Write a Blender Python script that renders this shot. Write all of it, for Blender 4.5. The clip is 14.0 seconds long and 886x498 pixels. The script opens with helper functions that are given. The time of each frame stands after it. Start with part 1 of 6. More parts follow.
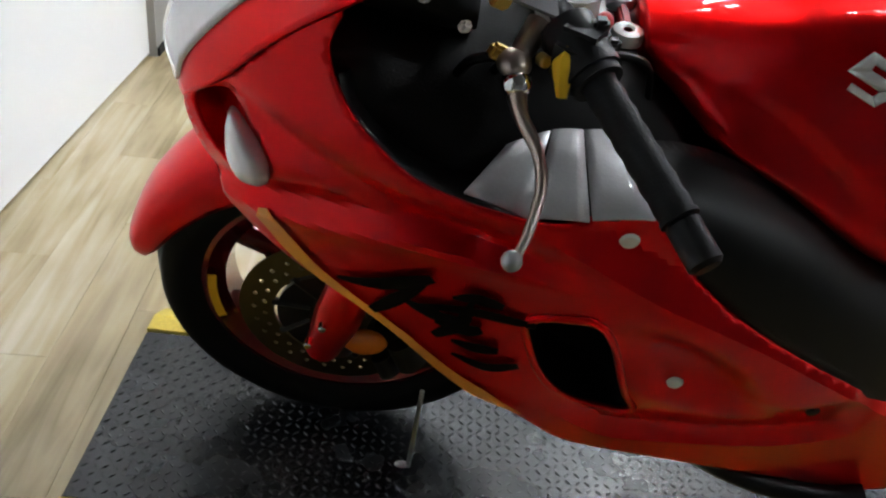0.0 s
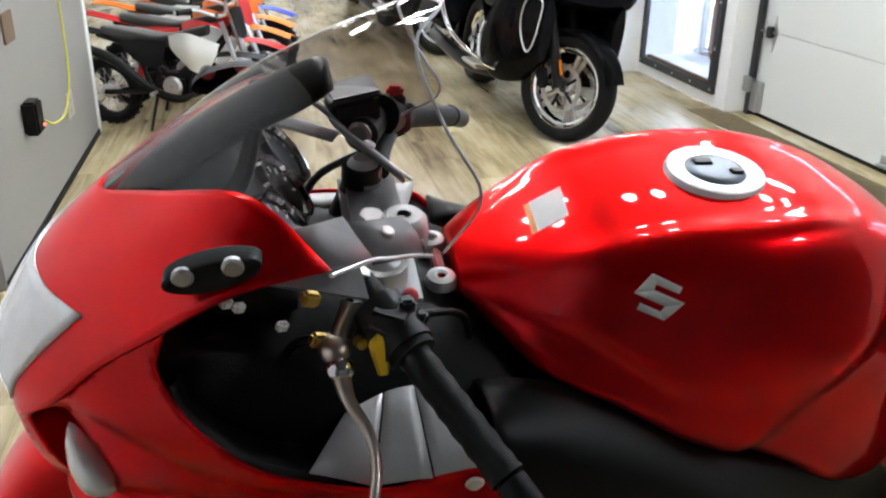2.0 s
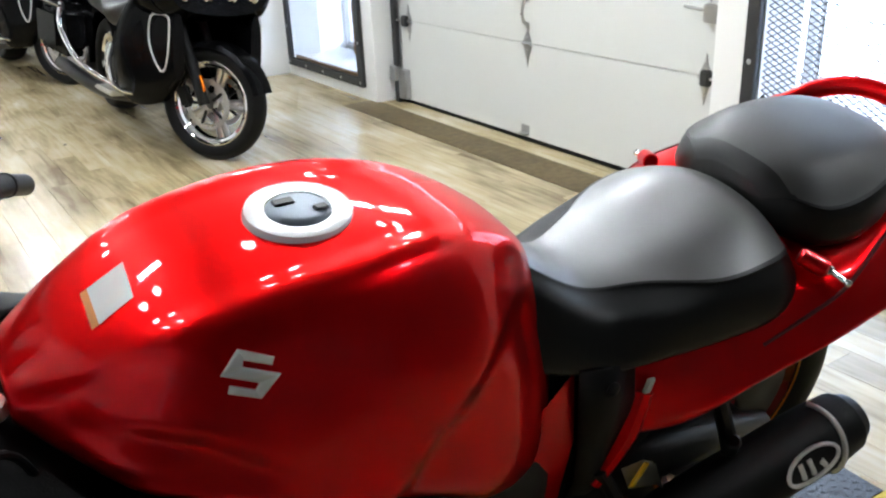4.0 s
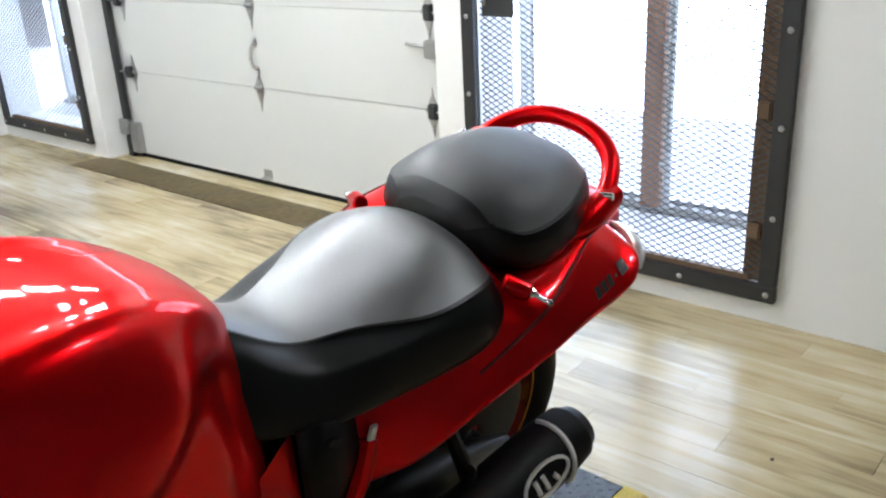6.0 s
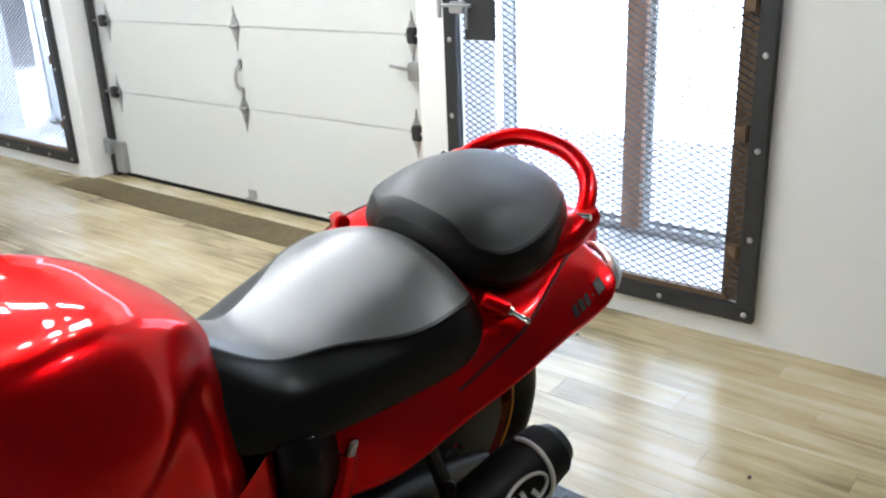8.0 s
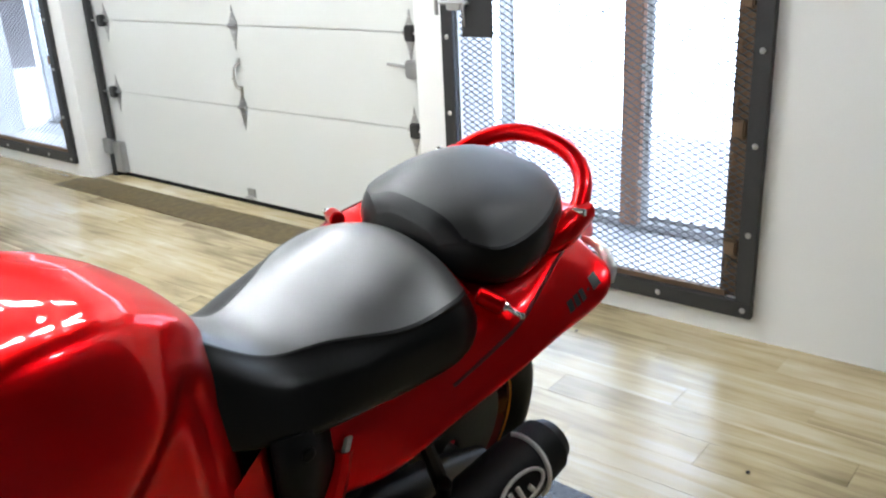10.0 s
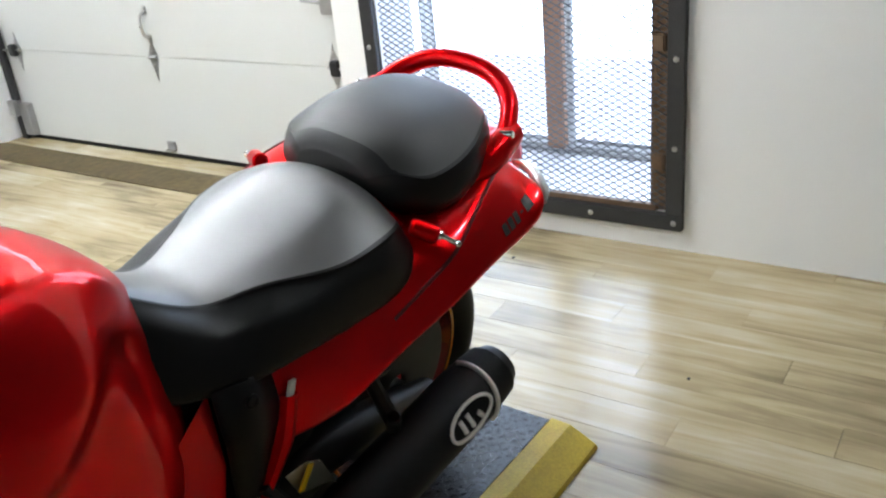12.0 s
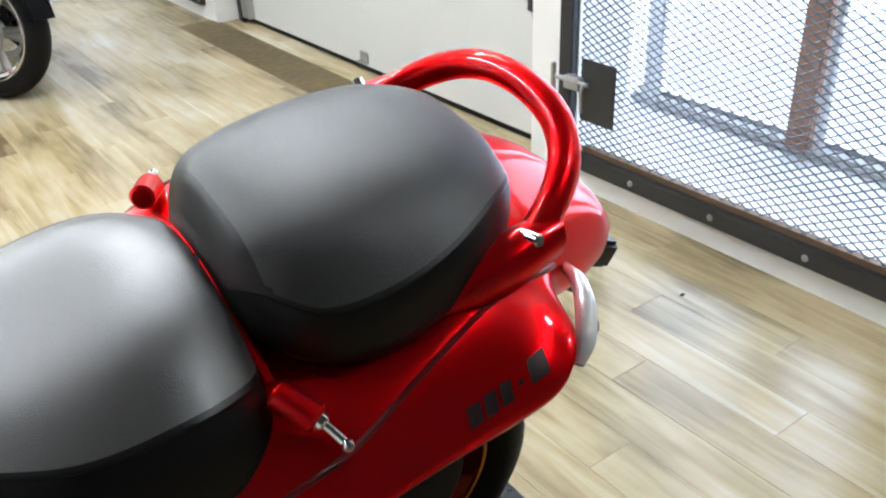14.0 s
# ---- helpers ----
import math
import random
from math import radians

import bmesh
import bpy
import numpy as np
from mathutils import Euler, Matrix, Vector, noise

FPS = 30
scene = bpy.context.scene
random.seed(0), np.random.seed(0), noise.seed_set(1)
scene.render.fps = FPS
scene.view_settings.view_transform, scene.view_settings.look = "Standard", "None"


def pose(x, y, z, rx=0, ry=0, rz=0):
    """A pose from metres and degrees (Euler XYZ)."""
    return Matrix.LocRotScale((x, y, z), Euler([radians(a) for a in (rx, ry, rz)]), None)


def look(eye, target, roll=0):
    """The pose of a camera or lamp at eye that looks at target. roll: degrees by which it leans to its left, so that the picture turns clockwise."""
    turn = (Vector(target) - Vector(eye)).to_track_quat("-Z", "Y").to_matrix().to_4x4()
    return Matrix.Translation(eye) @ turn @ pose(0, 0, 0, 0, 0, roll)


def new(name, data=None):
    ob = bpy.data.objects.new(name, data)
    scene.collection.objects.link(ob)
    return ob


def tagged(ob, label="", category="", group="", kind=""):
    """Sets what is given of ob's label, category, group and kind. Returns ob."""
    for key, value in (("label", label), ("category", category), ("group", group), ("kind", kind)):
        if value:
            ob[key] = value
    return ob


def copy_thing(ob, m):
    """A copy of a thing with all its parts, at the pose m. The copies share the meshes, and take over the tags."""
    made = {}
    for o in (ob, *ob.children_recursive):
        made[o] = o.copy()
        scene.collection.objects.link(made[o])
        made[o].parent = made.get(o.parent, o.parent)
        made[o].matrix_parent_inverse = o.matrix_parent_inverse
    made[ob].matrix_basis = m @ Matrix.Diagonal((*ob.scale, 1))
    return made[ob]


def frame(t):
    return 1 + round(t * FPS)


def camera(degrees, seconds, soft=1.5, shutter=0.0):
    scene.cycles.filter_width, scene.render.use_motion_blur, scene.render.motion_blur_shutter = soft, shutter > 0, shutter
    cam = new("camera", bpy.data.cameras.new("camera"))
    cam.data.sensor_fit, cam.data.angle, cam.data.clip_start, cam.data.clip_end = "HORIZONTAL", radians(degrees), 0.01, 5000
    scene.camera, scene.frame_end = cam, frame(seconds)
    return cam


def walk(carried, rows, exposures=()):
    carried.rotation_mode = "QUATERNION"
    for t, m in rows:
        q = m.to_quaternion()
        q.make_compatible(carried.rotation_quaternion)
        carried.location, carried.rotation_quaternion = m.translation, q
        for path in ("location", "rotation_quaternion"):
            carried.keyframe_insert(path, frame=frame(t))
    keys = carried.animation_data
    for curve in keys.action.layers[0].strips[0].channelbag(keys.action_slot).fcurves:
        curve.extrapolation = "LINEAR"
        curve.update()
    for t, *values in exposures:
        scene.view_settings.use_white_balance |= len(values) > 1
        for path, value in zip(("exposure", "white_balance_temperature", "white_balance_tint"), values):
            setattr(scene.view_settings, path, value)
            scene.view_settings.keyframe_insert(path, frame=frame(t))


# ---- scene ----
cam = camera(54.4, 14.0, soft=2.2)
PATH = [
    (0, (0.4466, 0.3784, 1.2463), (0.6006, 2.2330, 0.0726), 7.6),
    (0.5, (0.3960, 0.3663, 1.2584), (0.4631, 2.2319, 0.0935), 6.8),
    (1, (0.4169, 0.3850, 1.3024), (0.6226, 2.2869, 0.2156), 4.6),
    (1.5, (0.4433, 0.4037, 1.3618), (0.7469, 2.3837, 0.4521), 3.8),
    (2, (0.4983, 0.3894, 1.3992), (0.9284, 2.3705, 0.5445), 1),
    (2.5, (0.5401, 0.3828, 1.4047), (1.1132, 2.3320, 0.5610), -0.3),
    (3, (0.6006, 0.4257, 1.4047), (1.4267, 2.2803, 0.5577), 0.3),
    (3.5, (0.6391, 0.4653, 1.4091), (1.6291, 2.2341, 0.5555), -1.6),
    (4, (0.6864, 0.4774, 1.4102), (1.7930, 2.1714, 0.5456), -2.6),
    (4.2, (0.7194, 0.4785, 1.4058), (1.8876, 2.1230, 0.5280), -3.8),
    (6.3, (0.7920, 0.4378, 1.4091), (2.3661, 1.7567, 0.6193), -2.7),
    (6.5, (0.7909, 0.4345, 1.4113), (2.3683, 1.7523, 0.6259), -2.8),
    (7, (0.7953, 0.4268, 1.4113), (2.3914, 1.7248, 0.6336), -2.7),
    (7.5, (0.7920, 0.4180, 1.4113), (2.3925, 1.7116, 0.6325), -2.4),
    (7.7, (0.7755, 0.4213, 1.4157), (2.3738, 1.7325, 0.6611), -2.4),
    (10, (0.7821, 0.4103, 1.4102), (2.3771, 1.7248, 0.6534), -2.8),
    (10.5, (0.7733, 0.4191, 1.4091), (2.3727, 1.7226, 0.6457), -2.7),
    (11, (0.7711, 0.4279, 1.4080), (2.3760, 1.7215, 0.6391), -3),
    (11.5, (0.7645, 0.4279, 1.4047), (2.3958, 1.6742, 0.6138), -3.3),
    (12, (0.7997, 0.4202, 1.3882), (2.4354, 1.5730, 0.4763), -5.9),
    (12.5, (1.0087, 0.3641, 1.4014), (2.4442, 1.8403, 0.6292), -4.9),
    (13, (1.1473, 0.3355, 1.3970), (2.3980, 1.9261, 0.5346), -3.5),
    (13.5, (1.3343, 0.4631, 1.3673), (2.5795, 1.9921, 0.3916), 3.2),
    (14, (1.5895, 0.6061, 1.3387), (2.7016, 2.1659, 0.2563), -2.6),
]
EXPOSURES = [(0.0, 0.28), (4.0, 0.28), (14.0, 0.32)]
walk(cam, [(t, look(eye, target, roll)) for t, eye, target, roll in PATH], EXPOSURES)

LAMPS = [(x + d, y + 0.05 * d) for y in (2.7, 4.1, 6.0, 8.3, 10.6) for x in (0.3, 1.5, 2.7) for d in (-0.13, 0.13)]
# Unseen strips for fill; the one at (3.1, 0.1) brightens tail and wall.
STRIPS = [(2.55, 3.1), (3.05, 3.1), (3.1, 0.1), (0.5, 3.0), (2.1, 3.0), (0.5, 4.2), (2.1, 4.2), (0.5, 5.7), (2.1, 5.7), (0.5, 7.4), (2.1, 7.4), (0.4, 9.4), (2.0, 9.4), (0.4, 11.0), (2.0, 11.0), (0.4, 12.6), (2.0, 12.6)]

# ---- world, lamps, exposure ----
world = bpy.data.worlds.new("world")
scene.world = world
world.use_nodes = True
_n = world.node_tree.nodes
sky = _n.new("ShaderNodeTexSky")
sky.sky_type, sky.sun_disc = "NISHITA", False
sky.sun_elevation, sky.sun_rotation = radians(38), radians(90)
world.node_tree.links.new(sky.outputs[0], _n["Background"].inputs[0])
_n["Background"].inputs[1].default_value = 0.15

sun = new("sun", bpy.data.lights.new("sun", "SUN"))
sun.data.energy, sun.data.angle, sun.data.color = 1.2, radians(12), (1, 0.97, 0.92)
sun.matrix_world = look((12, 3, 8), (0, 1, 0))


# ---- materials ----


def material(name, color, rough=0.5, metal=0.0, coat=0.0, vary=0.12, scale=6.0, bump=0.0, grain=120.0,
             spec=0.5, coat_rough=0.03, rand=0.0, sheen=0.0, tint=None):
    m = bpy.data.materials.new(name)
    m.use_nodes = True
    nt = m.node_tree
    b = nt.nodes["Principled BSDF"]
    b.inputs["Roughness"].default_value = rough
    b.inputs["Metallic"].default_value = metal
    b.inputs["Coat Weight"].default_value = coat
    b.inputs["Coat Roughness"].default_value = coat_rough
    b.inputs["Specular IOR Level"].default_value = spec
    if tint:
        b.inputs["Specular Tint"].default_value = (*tint, 1)
    tc = nt.nodes.new("ShaderNodeTexCoord")
    n1 = nt.nodes.new("ShaderNodeTexNoise")
    n1.inputs["Scale"].default_value, n1.inputs["Detail"].default_value = scale, 6
    nt.links.new(tc.outputs["Object"], n1.inputs["Vector"])
    n2 = nt.nodes.new("ShaderNodeTexNoise")
    n2.inputs["Scale"].default_value, n2.inputs["Detail"].default_value = grain, 3
    nt.links.new(tc.outputs["Object"], n2.inputs["Vector"])
    mix = nt.nodes.new("ShaderNodeMix")
    mix.data_type = "RGBA"
    c = Vector(color[:3])
    mix.inputs["A"].default_value = (*(c * (1 - vary)), 1)
    mix.inputs["B"].default_value = (*[min(1, k) for k in c * (1 + vary)], 1)
    add = nt.nodes.new("ShaderNodeMath")
    add.operation = "MULTIPLY_ADD"
    add.inputs[1].default_value, add.inputs[2].default_value = 0.5, 0
    nt.links.new(n2.outputs["Fac"], add.inputs[0])
    add2 = nt.nodes.new("ShaderNodeMath")
    add2.operation = "MULTIPLY_ADD"
    add2.inputs[1].default_value = 0.5
    nt.links.new(n1.outputs["Fac"], add2.inputs[0])
    nt.links.new(add.outputs[0], add2.inputs[2])
    fac = add2.outputs[0]
    if rand:
        oi = nt.nodes.new("ShaderNodeObjectInfo")
        add3 = nt.nodes.new("ShaderNodeMath")
        add3.operation = "MULTIPLY_ADD"
        add3.inputs[1].default_value = rand
        nt.links.new(oi.outputs["Random"], add3.inputs[0])
        nt.links.new(fac, add3.inputs[2])
        fac = add3.outputs[0]
    nt.links.new(fac, mix.inputs["Factor"])
    nt.links.new(mix.outputs["Result"], b.inputs["Base Color"])
    rr = nt.nodes.new("ShaderNodeMapRange")
    rr.inputs["To Min"].default_value, rr.inputs["To Max"].default_value = rough * 0.85, min(1, rough * 1.2)
    nt.links.new(n1.outputs["Fac"], rr.inputs["Value"])
    nt.links.new(rr.outputs[0], b.inputs["Roughness"])
    if sheen:
        b.inputs["Sheen Weight"].default_value, b.inputs["Sheen Roughness"].default_value = sheen, 0.35
    if bump:
        bp = nt.nodes.new("ShaderNodeBump")
        bp.inputs["Strength"].default_value, bp.inputs["Distance"].default_value = bump, 0.002
        nt.links.new(n2.outputs["Fac"], bp.inputs["Height"])
        nt.links.new(bp.outputs[0], b.inputs["Normal"])
    return m


def glow(name, color, strength):
    m = bpy.data.materials.new(name)
    m.use_nodes = True
    b = m.node_tree.nodes["Principled BSDF"]
    b.inputs["Base Color"].default_value = (*color, 1)
    b.inputs["Emission Color"].default_value = (*color, 1)
    b.inputs["Emission Strength"].default_value = strength
    return m


def clear(name, color, rough=0.02, ior=1.45):
    """A thin clear sheet: mostly see-through, with a gloss."""
    m = bpy.data.materials.new(name)
    m.use_nodes = True
    nt = m.node_tree
    tr = nt.nodes.new("ShaderNodeBsdfTransparent")
    tr.inputs[0].default_value = (*color, 1)
    gl = nt.nodes.new("ShaderNodeBsdfGlossy")
    gl.inputs["Roughness"].default_value = rough
    lw = nt.nodes.new("ShaderNodeLayerWeight")
    lw.inputs["Blend"].default_value = 0.5
    pw = nt.nodes.new("ShaderNodeMath")
    pw.operation = "POWER"
    pw.inputs[1].default_value = 5
    nt.links.new(lw.outputs["Facing"], pw.inputs[0])
    fr = nt.nodes.new("ShaderNodeMapRange")
    fr.inputs["To Min"].default_value, fr.inputs["To Max"].default_value = ((ior - 1) / (ior + 1)) ** 2 * 2, 0.9
    nt.links.new(pw.outputs[0], fr.inputs["Value"])
    mx = nt.nodes.new("ShaderNodeMixShader")
    nt.links.new(fr.outputs[0], mx.inputs[0])
    nt.links.new(tr.outputs[0], mx.inputs[1])
    nt.links.new(gl.outputs[0], mx.inputs[2])
    nt.links.new(mx.outputs[0], nt.nodes["Material Output"].inputs["Surface"])
    return m


RED = material("red_paint", (0.74, 0.002, 0.005), 0.28, 0.82, 0.5, 0.03, 1.2, 0.0, 900, 0.3, tint=(0.9, 0.01, 0.015))
RED_DARK = material("dark_red_plastic", (0.16, 0.006, 0.01), 0.35, 0.2, 0.5, 0.15, 8)
RED_ROUGH = material("red_frame_paint", (0.14, 0.001, 0.004), 0.25, 0.5, 0.9, 0.15, 8, spec=0.1)
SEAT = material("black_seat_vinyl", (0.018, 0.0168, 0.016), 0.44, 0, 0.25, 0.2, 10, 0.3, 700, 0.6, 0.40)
# Grained top vinyl; ceiling sheen is put into its lighter grey.
RIDER = material("sheen_grey_seat_vinyl", (0.042, 0.04, 0.0385), 0.38, 0, 0.9, 0.2, 10, 0.35, 700, 1.0, 0.36, sheen=0.1)
# Pale grey that stands in for bright sheen.
LINER = material("sheen_grey_liner", (0.5, 0.5, 0.51), 0.33, 0.2, 0, 0.15, 12, 0.15, 300)
FLAME = material("gold_orange_decal", (0.95, 0.30, 0.02), 0.35, 0.0, 0.4, 0.25, 14)
LIDGREY = material("blue_grey_lid", (0.14, 0.16, 0.19), 0.4, 0.6, 0, 0.1, 20, 0.1, 300)
# Smooth side vinyl; the near-black tone also carries shade.
SEAT_SIDE = material("shaded_black_side_vinyl", (0.0045, 0.0044, 0.0043), 0.36, 0, 0, 0.2, 10, 0.15, 500, 0.35)
BLACK = material("black_plastic", (0.004, 0.004, 0.0045), 0.42, 0, 0, 0.25, 9, 0.15, 300, 0.25)
COVERB = material("black_moulded_cover", (0.004, 0.0042, 0.0042), 0.42, 0, 0, 0.2, 9, 0.1, 400, 0.25)
VOID = material("deep_black_plastic", (0.003, 0.003, 0.003), 0.55, 0, 0, 0.25, 9, 0.2, 400, 0.25)
SILVER = material("silver_badge", (0.86, 0.85, 0.83), 0.3, 0.35, 0.3, 0.05, 20)
CLAMP = material("dull_cast_aluminium", (0.42, 0.42, 0.43), 0.38, 0.3, 0, 0.15, 15, 0.15, 250)
MATTE = material("matte_black_plastic", (0.005, 0.005, 0.005), 0.6, 0, 0, 0.25, 9, 0.3, 400, 0.2)
NICKEL = material("pale_nickel", (0.9, 0.9, 0.89), 0.34, 0.5, 0, 0.06, 15)
GLOSSBLACK = material("gloss_black_paint", (0.012, 0.012, 0.013), 0.16, 0.8, 0, 0.2, 5, spec=0.3, tint=(0.09, 0.09, 0.095))
GREY = material("grey_inner_plastic", (0.26, 0.26, 0.268), 0.34, 0, 0, 0.12, 7, 0.2, 300)
DGREY = material("dark_grey_plastic", (0.02, 0.02, 0.021), 0.38, 0, 0, 0.15, 7, 0.15, 300)
RUBBER = material("black_rubber", (0.006, 0.006, 0.006), 0.6, 0, 0, 0.25, 12, 0.3, 250, 0.25)
TYRE = material("tyre_rubber", (0.005, 0.005, 0.0053), 0.55, 0, 0, 0.3, 14, 0.2, 200, 0.15)
CHROME = material("chrome", (0.85, 0.85, 0.86), 0.07, 1, 0, 0.04, 10)
STEEL = material("brushed_steel", (0.62, 0.61, 0.6), 0.28, 1, 0, 0.1, 20, 0.1, 500)
ALU = material("grey_aluminium", (0.42, 0.42, 0.43), 0.38, 1, 0, 0.12, 15, 0.1, 300)
BRONZE = material("champagne_lever", (0.45, 0.38, 0.33), 0.3, 1, 0, 0.1, 20)
GOLD = material("gold_brake_steel", (0.13, 0.105, 0.05), 0.35, 1, 0, 0.15, 25, 0.1, 300)
BRASS = material("brass", (0.6, 0.42, 0.12), 0.35, 1, 0, 0.15, 25)
YELLOW = material("yellow_plastic", (0.95, 0.58, 0.02), 0.4, 0, 0, 0.08, 20)
AMBER = material("amber_reflector", (0.75, 0.2, 0.01), 0.2, 0, 0.5, 0.1, 30)
LENS = material("clear_lamp_lens", (0.88, 0.88, 0.87), 0.16, 0.35, 1.0, 0.16, 40, 0.5, 70)
WHITEPL = material("white_plastic", (0.78, 0.78, 0.76), 0.4, 0, 0.2, 0.06, 12)
DECAL = material("black_decal", (0.003, 0.002, 0.002), 0.6, 0, 0.0, 0.2, 30, spec=0.05)
DECAL_DULL = material("faded_black_decal", (0.022, 0.004, 0.005), 0.4, 0, 0.3, 0.3, 60)
RINGW = material("glossy_white_ring", (0.93, 0.93, 0.92), 0.25, 0, 0.6, 0.02, 30)
PAPER = material("white_label", (0.85, 0.84, 0.8), 0.5, 0, 0, 0.04, 30)
ORANGE = material("orange_print", (0.85, 0.3, 0.04), 0.5, 0, 0, 0.05, 30)
ORANGEPL = material("orange_plastic", (0.9, 0.2, 0.02), 0.35, 0, 0.2, 0.08, 12)
BLUEPL = material("blue_plastic", (0.03, 0.06, 0.5), 0.35, 0, 0.2, 0.08, 12)
REDPL = material("red_plastic", (0.6, 0.02, 0.02), 0.35, 0, 0.2, 0.08, 12)
WALL = material("white_wall_paint", (0.87, 0.87, 0.855), 0.6, 0, 0, 0.035, 1.3, 0.12, 160)
CORDY = material("yellow_green_cord", (0.5, 0.46, 0.04), 0.5, 0, 0, 0.1, 20)
BEIGE = material("beige_plastic", (0.42, 0.38, 0.28), 0.45, 0, 0, 0.08, 20)
WALLG = material("grey_wall_paint", (0.26, 0.25, 0.23), 0.6, 0, 0, 0.06, 1.5, 0.12, 160)
PANELW = material("white_panel_laminate", (0.82, 0.82, 0.82), 0.4, 0, 0, 0.02, 1.5, 0.05, 200)
DOORW = material("white_door_steel", (0.67, 0.68, 0.66), 0.42, 0, 0, 0.03, 2, 0.08, 200)
# For walls out of view, dark so that the paint reflects little.
WALLD = material("unseen_dark_rear_wall", (0.12, 0.12, 0.12), 0.7, 0, 0, 0.1, 1.5, 0.12, 160)
CEIL = material("dark_open_ceiling", (0.1, 0.1, 0.1), 0.8, 0, 0, 0.03, 2, 0.2, 80)
GALV = material("galvanised_steel", (0.45, 0.45, 0.45), 0.42, 0.9, 0, 0.2, 25, 0.1, 200)
MESH = material("grey_expanded_mesh", (0.12, 0.12, 0.125), 0.5, 0.5, 0, 0.3, 12, 0.2, 150)
IRON = material("dark_gate_steel", (0.05, 0.05, 0.052), 0.5, 0.6, 0, 0.3, 12, 0.2, 150)
RUST = material("rusty_steel", (0.16, 0.10, 0.06), 0.65, 0.4, 0, 0.35, 14, 0.3, 120)
BROWN = material("brown_brick_post", (0.26, 0.14, 0.09), 0.8, 0, 0, 0.25, 14, 0.4, 90)
CONCL = material("pale_concrete", (0.66, 0.66, 0.68), 0.8, 0, 0, 0.12, 6, 0.3, 90)
CONC = material("grey_concrete", (0.36, 0.36, 0.36), 0.8, 0, 0, 0.2, 6, 0.3, 90)
MATB = material("black_plate_rubber", (0.007, 0.0072, 0.0076), 0.26, 0.0, 0, 0.25, 9, 0.2, 140)
MATY = material("yellow_edge_rubber", (0.5, 0.36, 0.03), 0.55, 0, 0, 0.6, 11, 0.2, 140)
DARKWOOD = material("dark_threshold", (0.105, 0.078, 0.038), 0.55, 0, 0, 0.95, 5, 0.4, 26, 0.15)
SCREEN = clear("clear_screen", (0.72, 0.69, 0.68))
GLASS = clear("window_glass", (0.96, 0.98, 1.0))


def wood(name):
    """Washed plank: pale grain along y, stains, tone by plank."""
    m = bpy.data.materials.new(name)
    m.use_nodes = True
    nt = m.node_tree
    L = nt.links.new
    b = nt.nodes["Principled BSDF"]
    tc = nt.nodes.new("ShaderNodeTexCoord")
    oi = nt.nodes.new("ShaderNodeObjectInfo")
    geo = nt.nodes.new("ShaderNodeNewGeometry")
    rnd = nt.nodes.new("ShaderNodeMath")
    rnd.operation = "ADD"
    L(oi.outputs["Random"], rnd.inputs[0])
    L(geo.outputs["Random Per Island"], rnd.inputs[1])
    off = nt.nodes.new("ShaderNodeVectorMath")
    off.operation = "SCALE"
    off.inputs[0].default_value = (3.1, 17.0, 5.0)
    L(rnd.outputs[0], off.inputs["Scale"])
    pos = nt.nodes.new("ShaderNodeVectorMath")
    L(tc.outputs["Object"], pos.inputs[0])
    L(off.outputs[0], pos.inputs[1])
    mp = nt.nodes.new("ShaderNodeMapping")
    mp.inputs["Scale"].default_value = (19, 1.5, 8)
    L(pos.outputs[0], mp.inputs["Vector"])
    n1 = nt.nodes.new("ShaderNodeTexNoise")
    n1.inputs["Scale"].default_value, n1.inputs["Detail"].default_value = 1.0, 8
    n1.inputs["Distortion"].default_value = 1.2
    L(mp.outputs[0], n1.inputs["Vector"])
    n2 = nt.nodes.new("ShaderNodeTexNoise")
    n2.inputs["Scale"].default_value, n2.inputs["Detail"].default_value = 3.2, 5
    stain = nt.nodes.new("ShaderNodeMapping")
    stain.inputs["Scale"].default_value = (1.0, 0.4, 1.0)
    L(geo.outputs["Position"], stain.inputs["Vector"])
    L(stain.outputs[0], n2.inputs["Vector"])
    ramp = nt.nodes.new("ShaderNodeValToRGB")
    e = ramp.color_ramp.elements
    e[0].position, e[0].color = 0.26, (0.155, 0.112, 0.055, 1)
    e[1].position, e[1].color = 0.80, (0.57, 0.505, 0.38, 1)
    mid = e.new(0.52)
    mid.color = (0.41, 0.33, 0.185, 1)
    a = nt.nodes.new("ShaderNodeMath")
    a.operation = "MULTIPLY_ADD"
    a.inputs[1].default_value = 0.56
    L(n1.outputs["Fac"], a.inputs[0])
    a2 = nt.nodes.new("ShaderNodeMath")
    a2.operation = "MULTIPLY_ADD"
    a2.inputs[1].default_value, a2.inputs[2].default_value = 0.85, -0.27
    L(n2.outputs["Fac"], a2.inputs[0])
    L(a2.outputs[0], a.inputs[2])
    fr = nt.nodes.new("ShaderNodeMath")
    fr.operation = "MULTIPLY_ADD"
    fr.inputs[1].default_value = 0.13
    w = nt.nodes.new("ShaderNodeMath")
    w.operation = "FRACT"
    L(rnd.outputs[0], w.inputs[0])
    L(w.outputs[0], fr.inputs[0])
    L(a.outputs[0], fr.inputs[2])
    L(fr.outputs[0], ramp.inputs[0])
    L(ramp.outputs[0], b.inputs["Base Color"])
    rr = nt.nodes.new("ShaderNodeMapRange")
    rr.inputs["To Min"].default_value, rr.inputs["To Max"].default_value = 0.15, 0.30
    L(n2.outputs["Fac"], rr.inputs["Value"])
    L(rr.outputs[0], b.inputs["Roughness"])
    bp = nt.nodes.new("ShaderNodeBump")
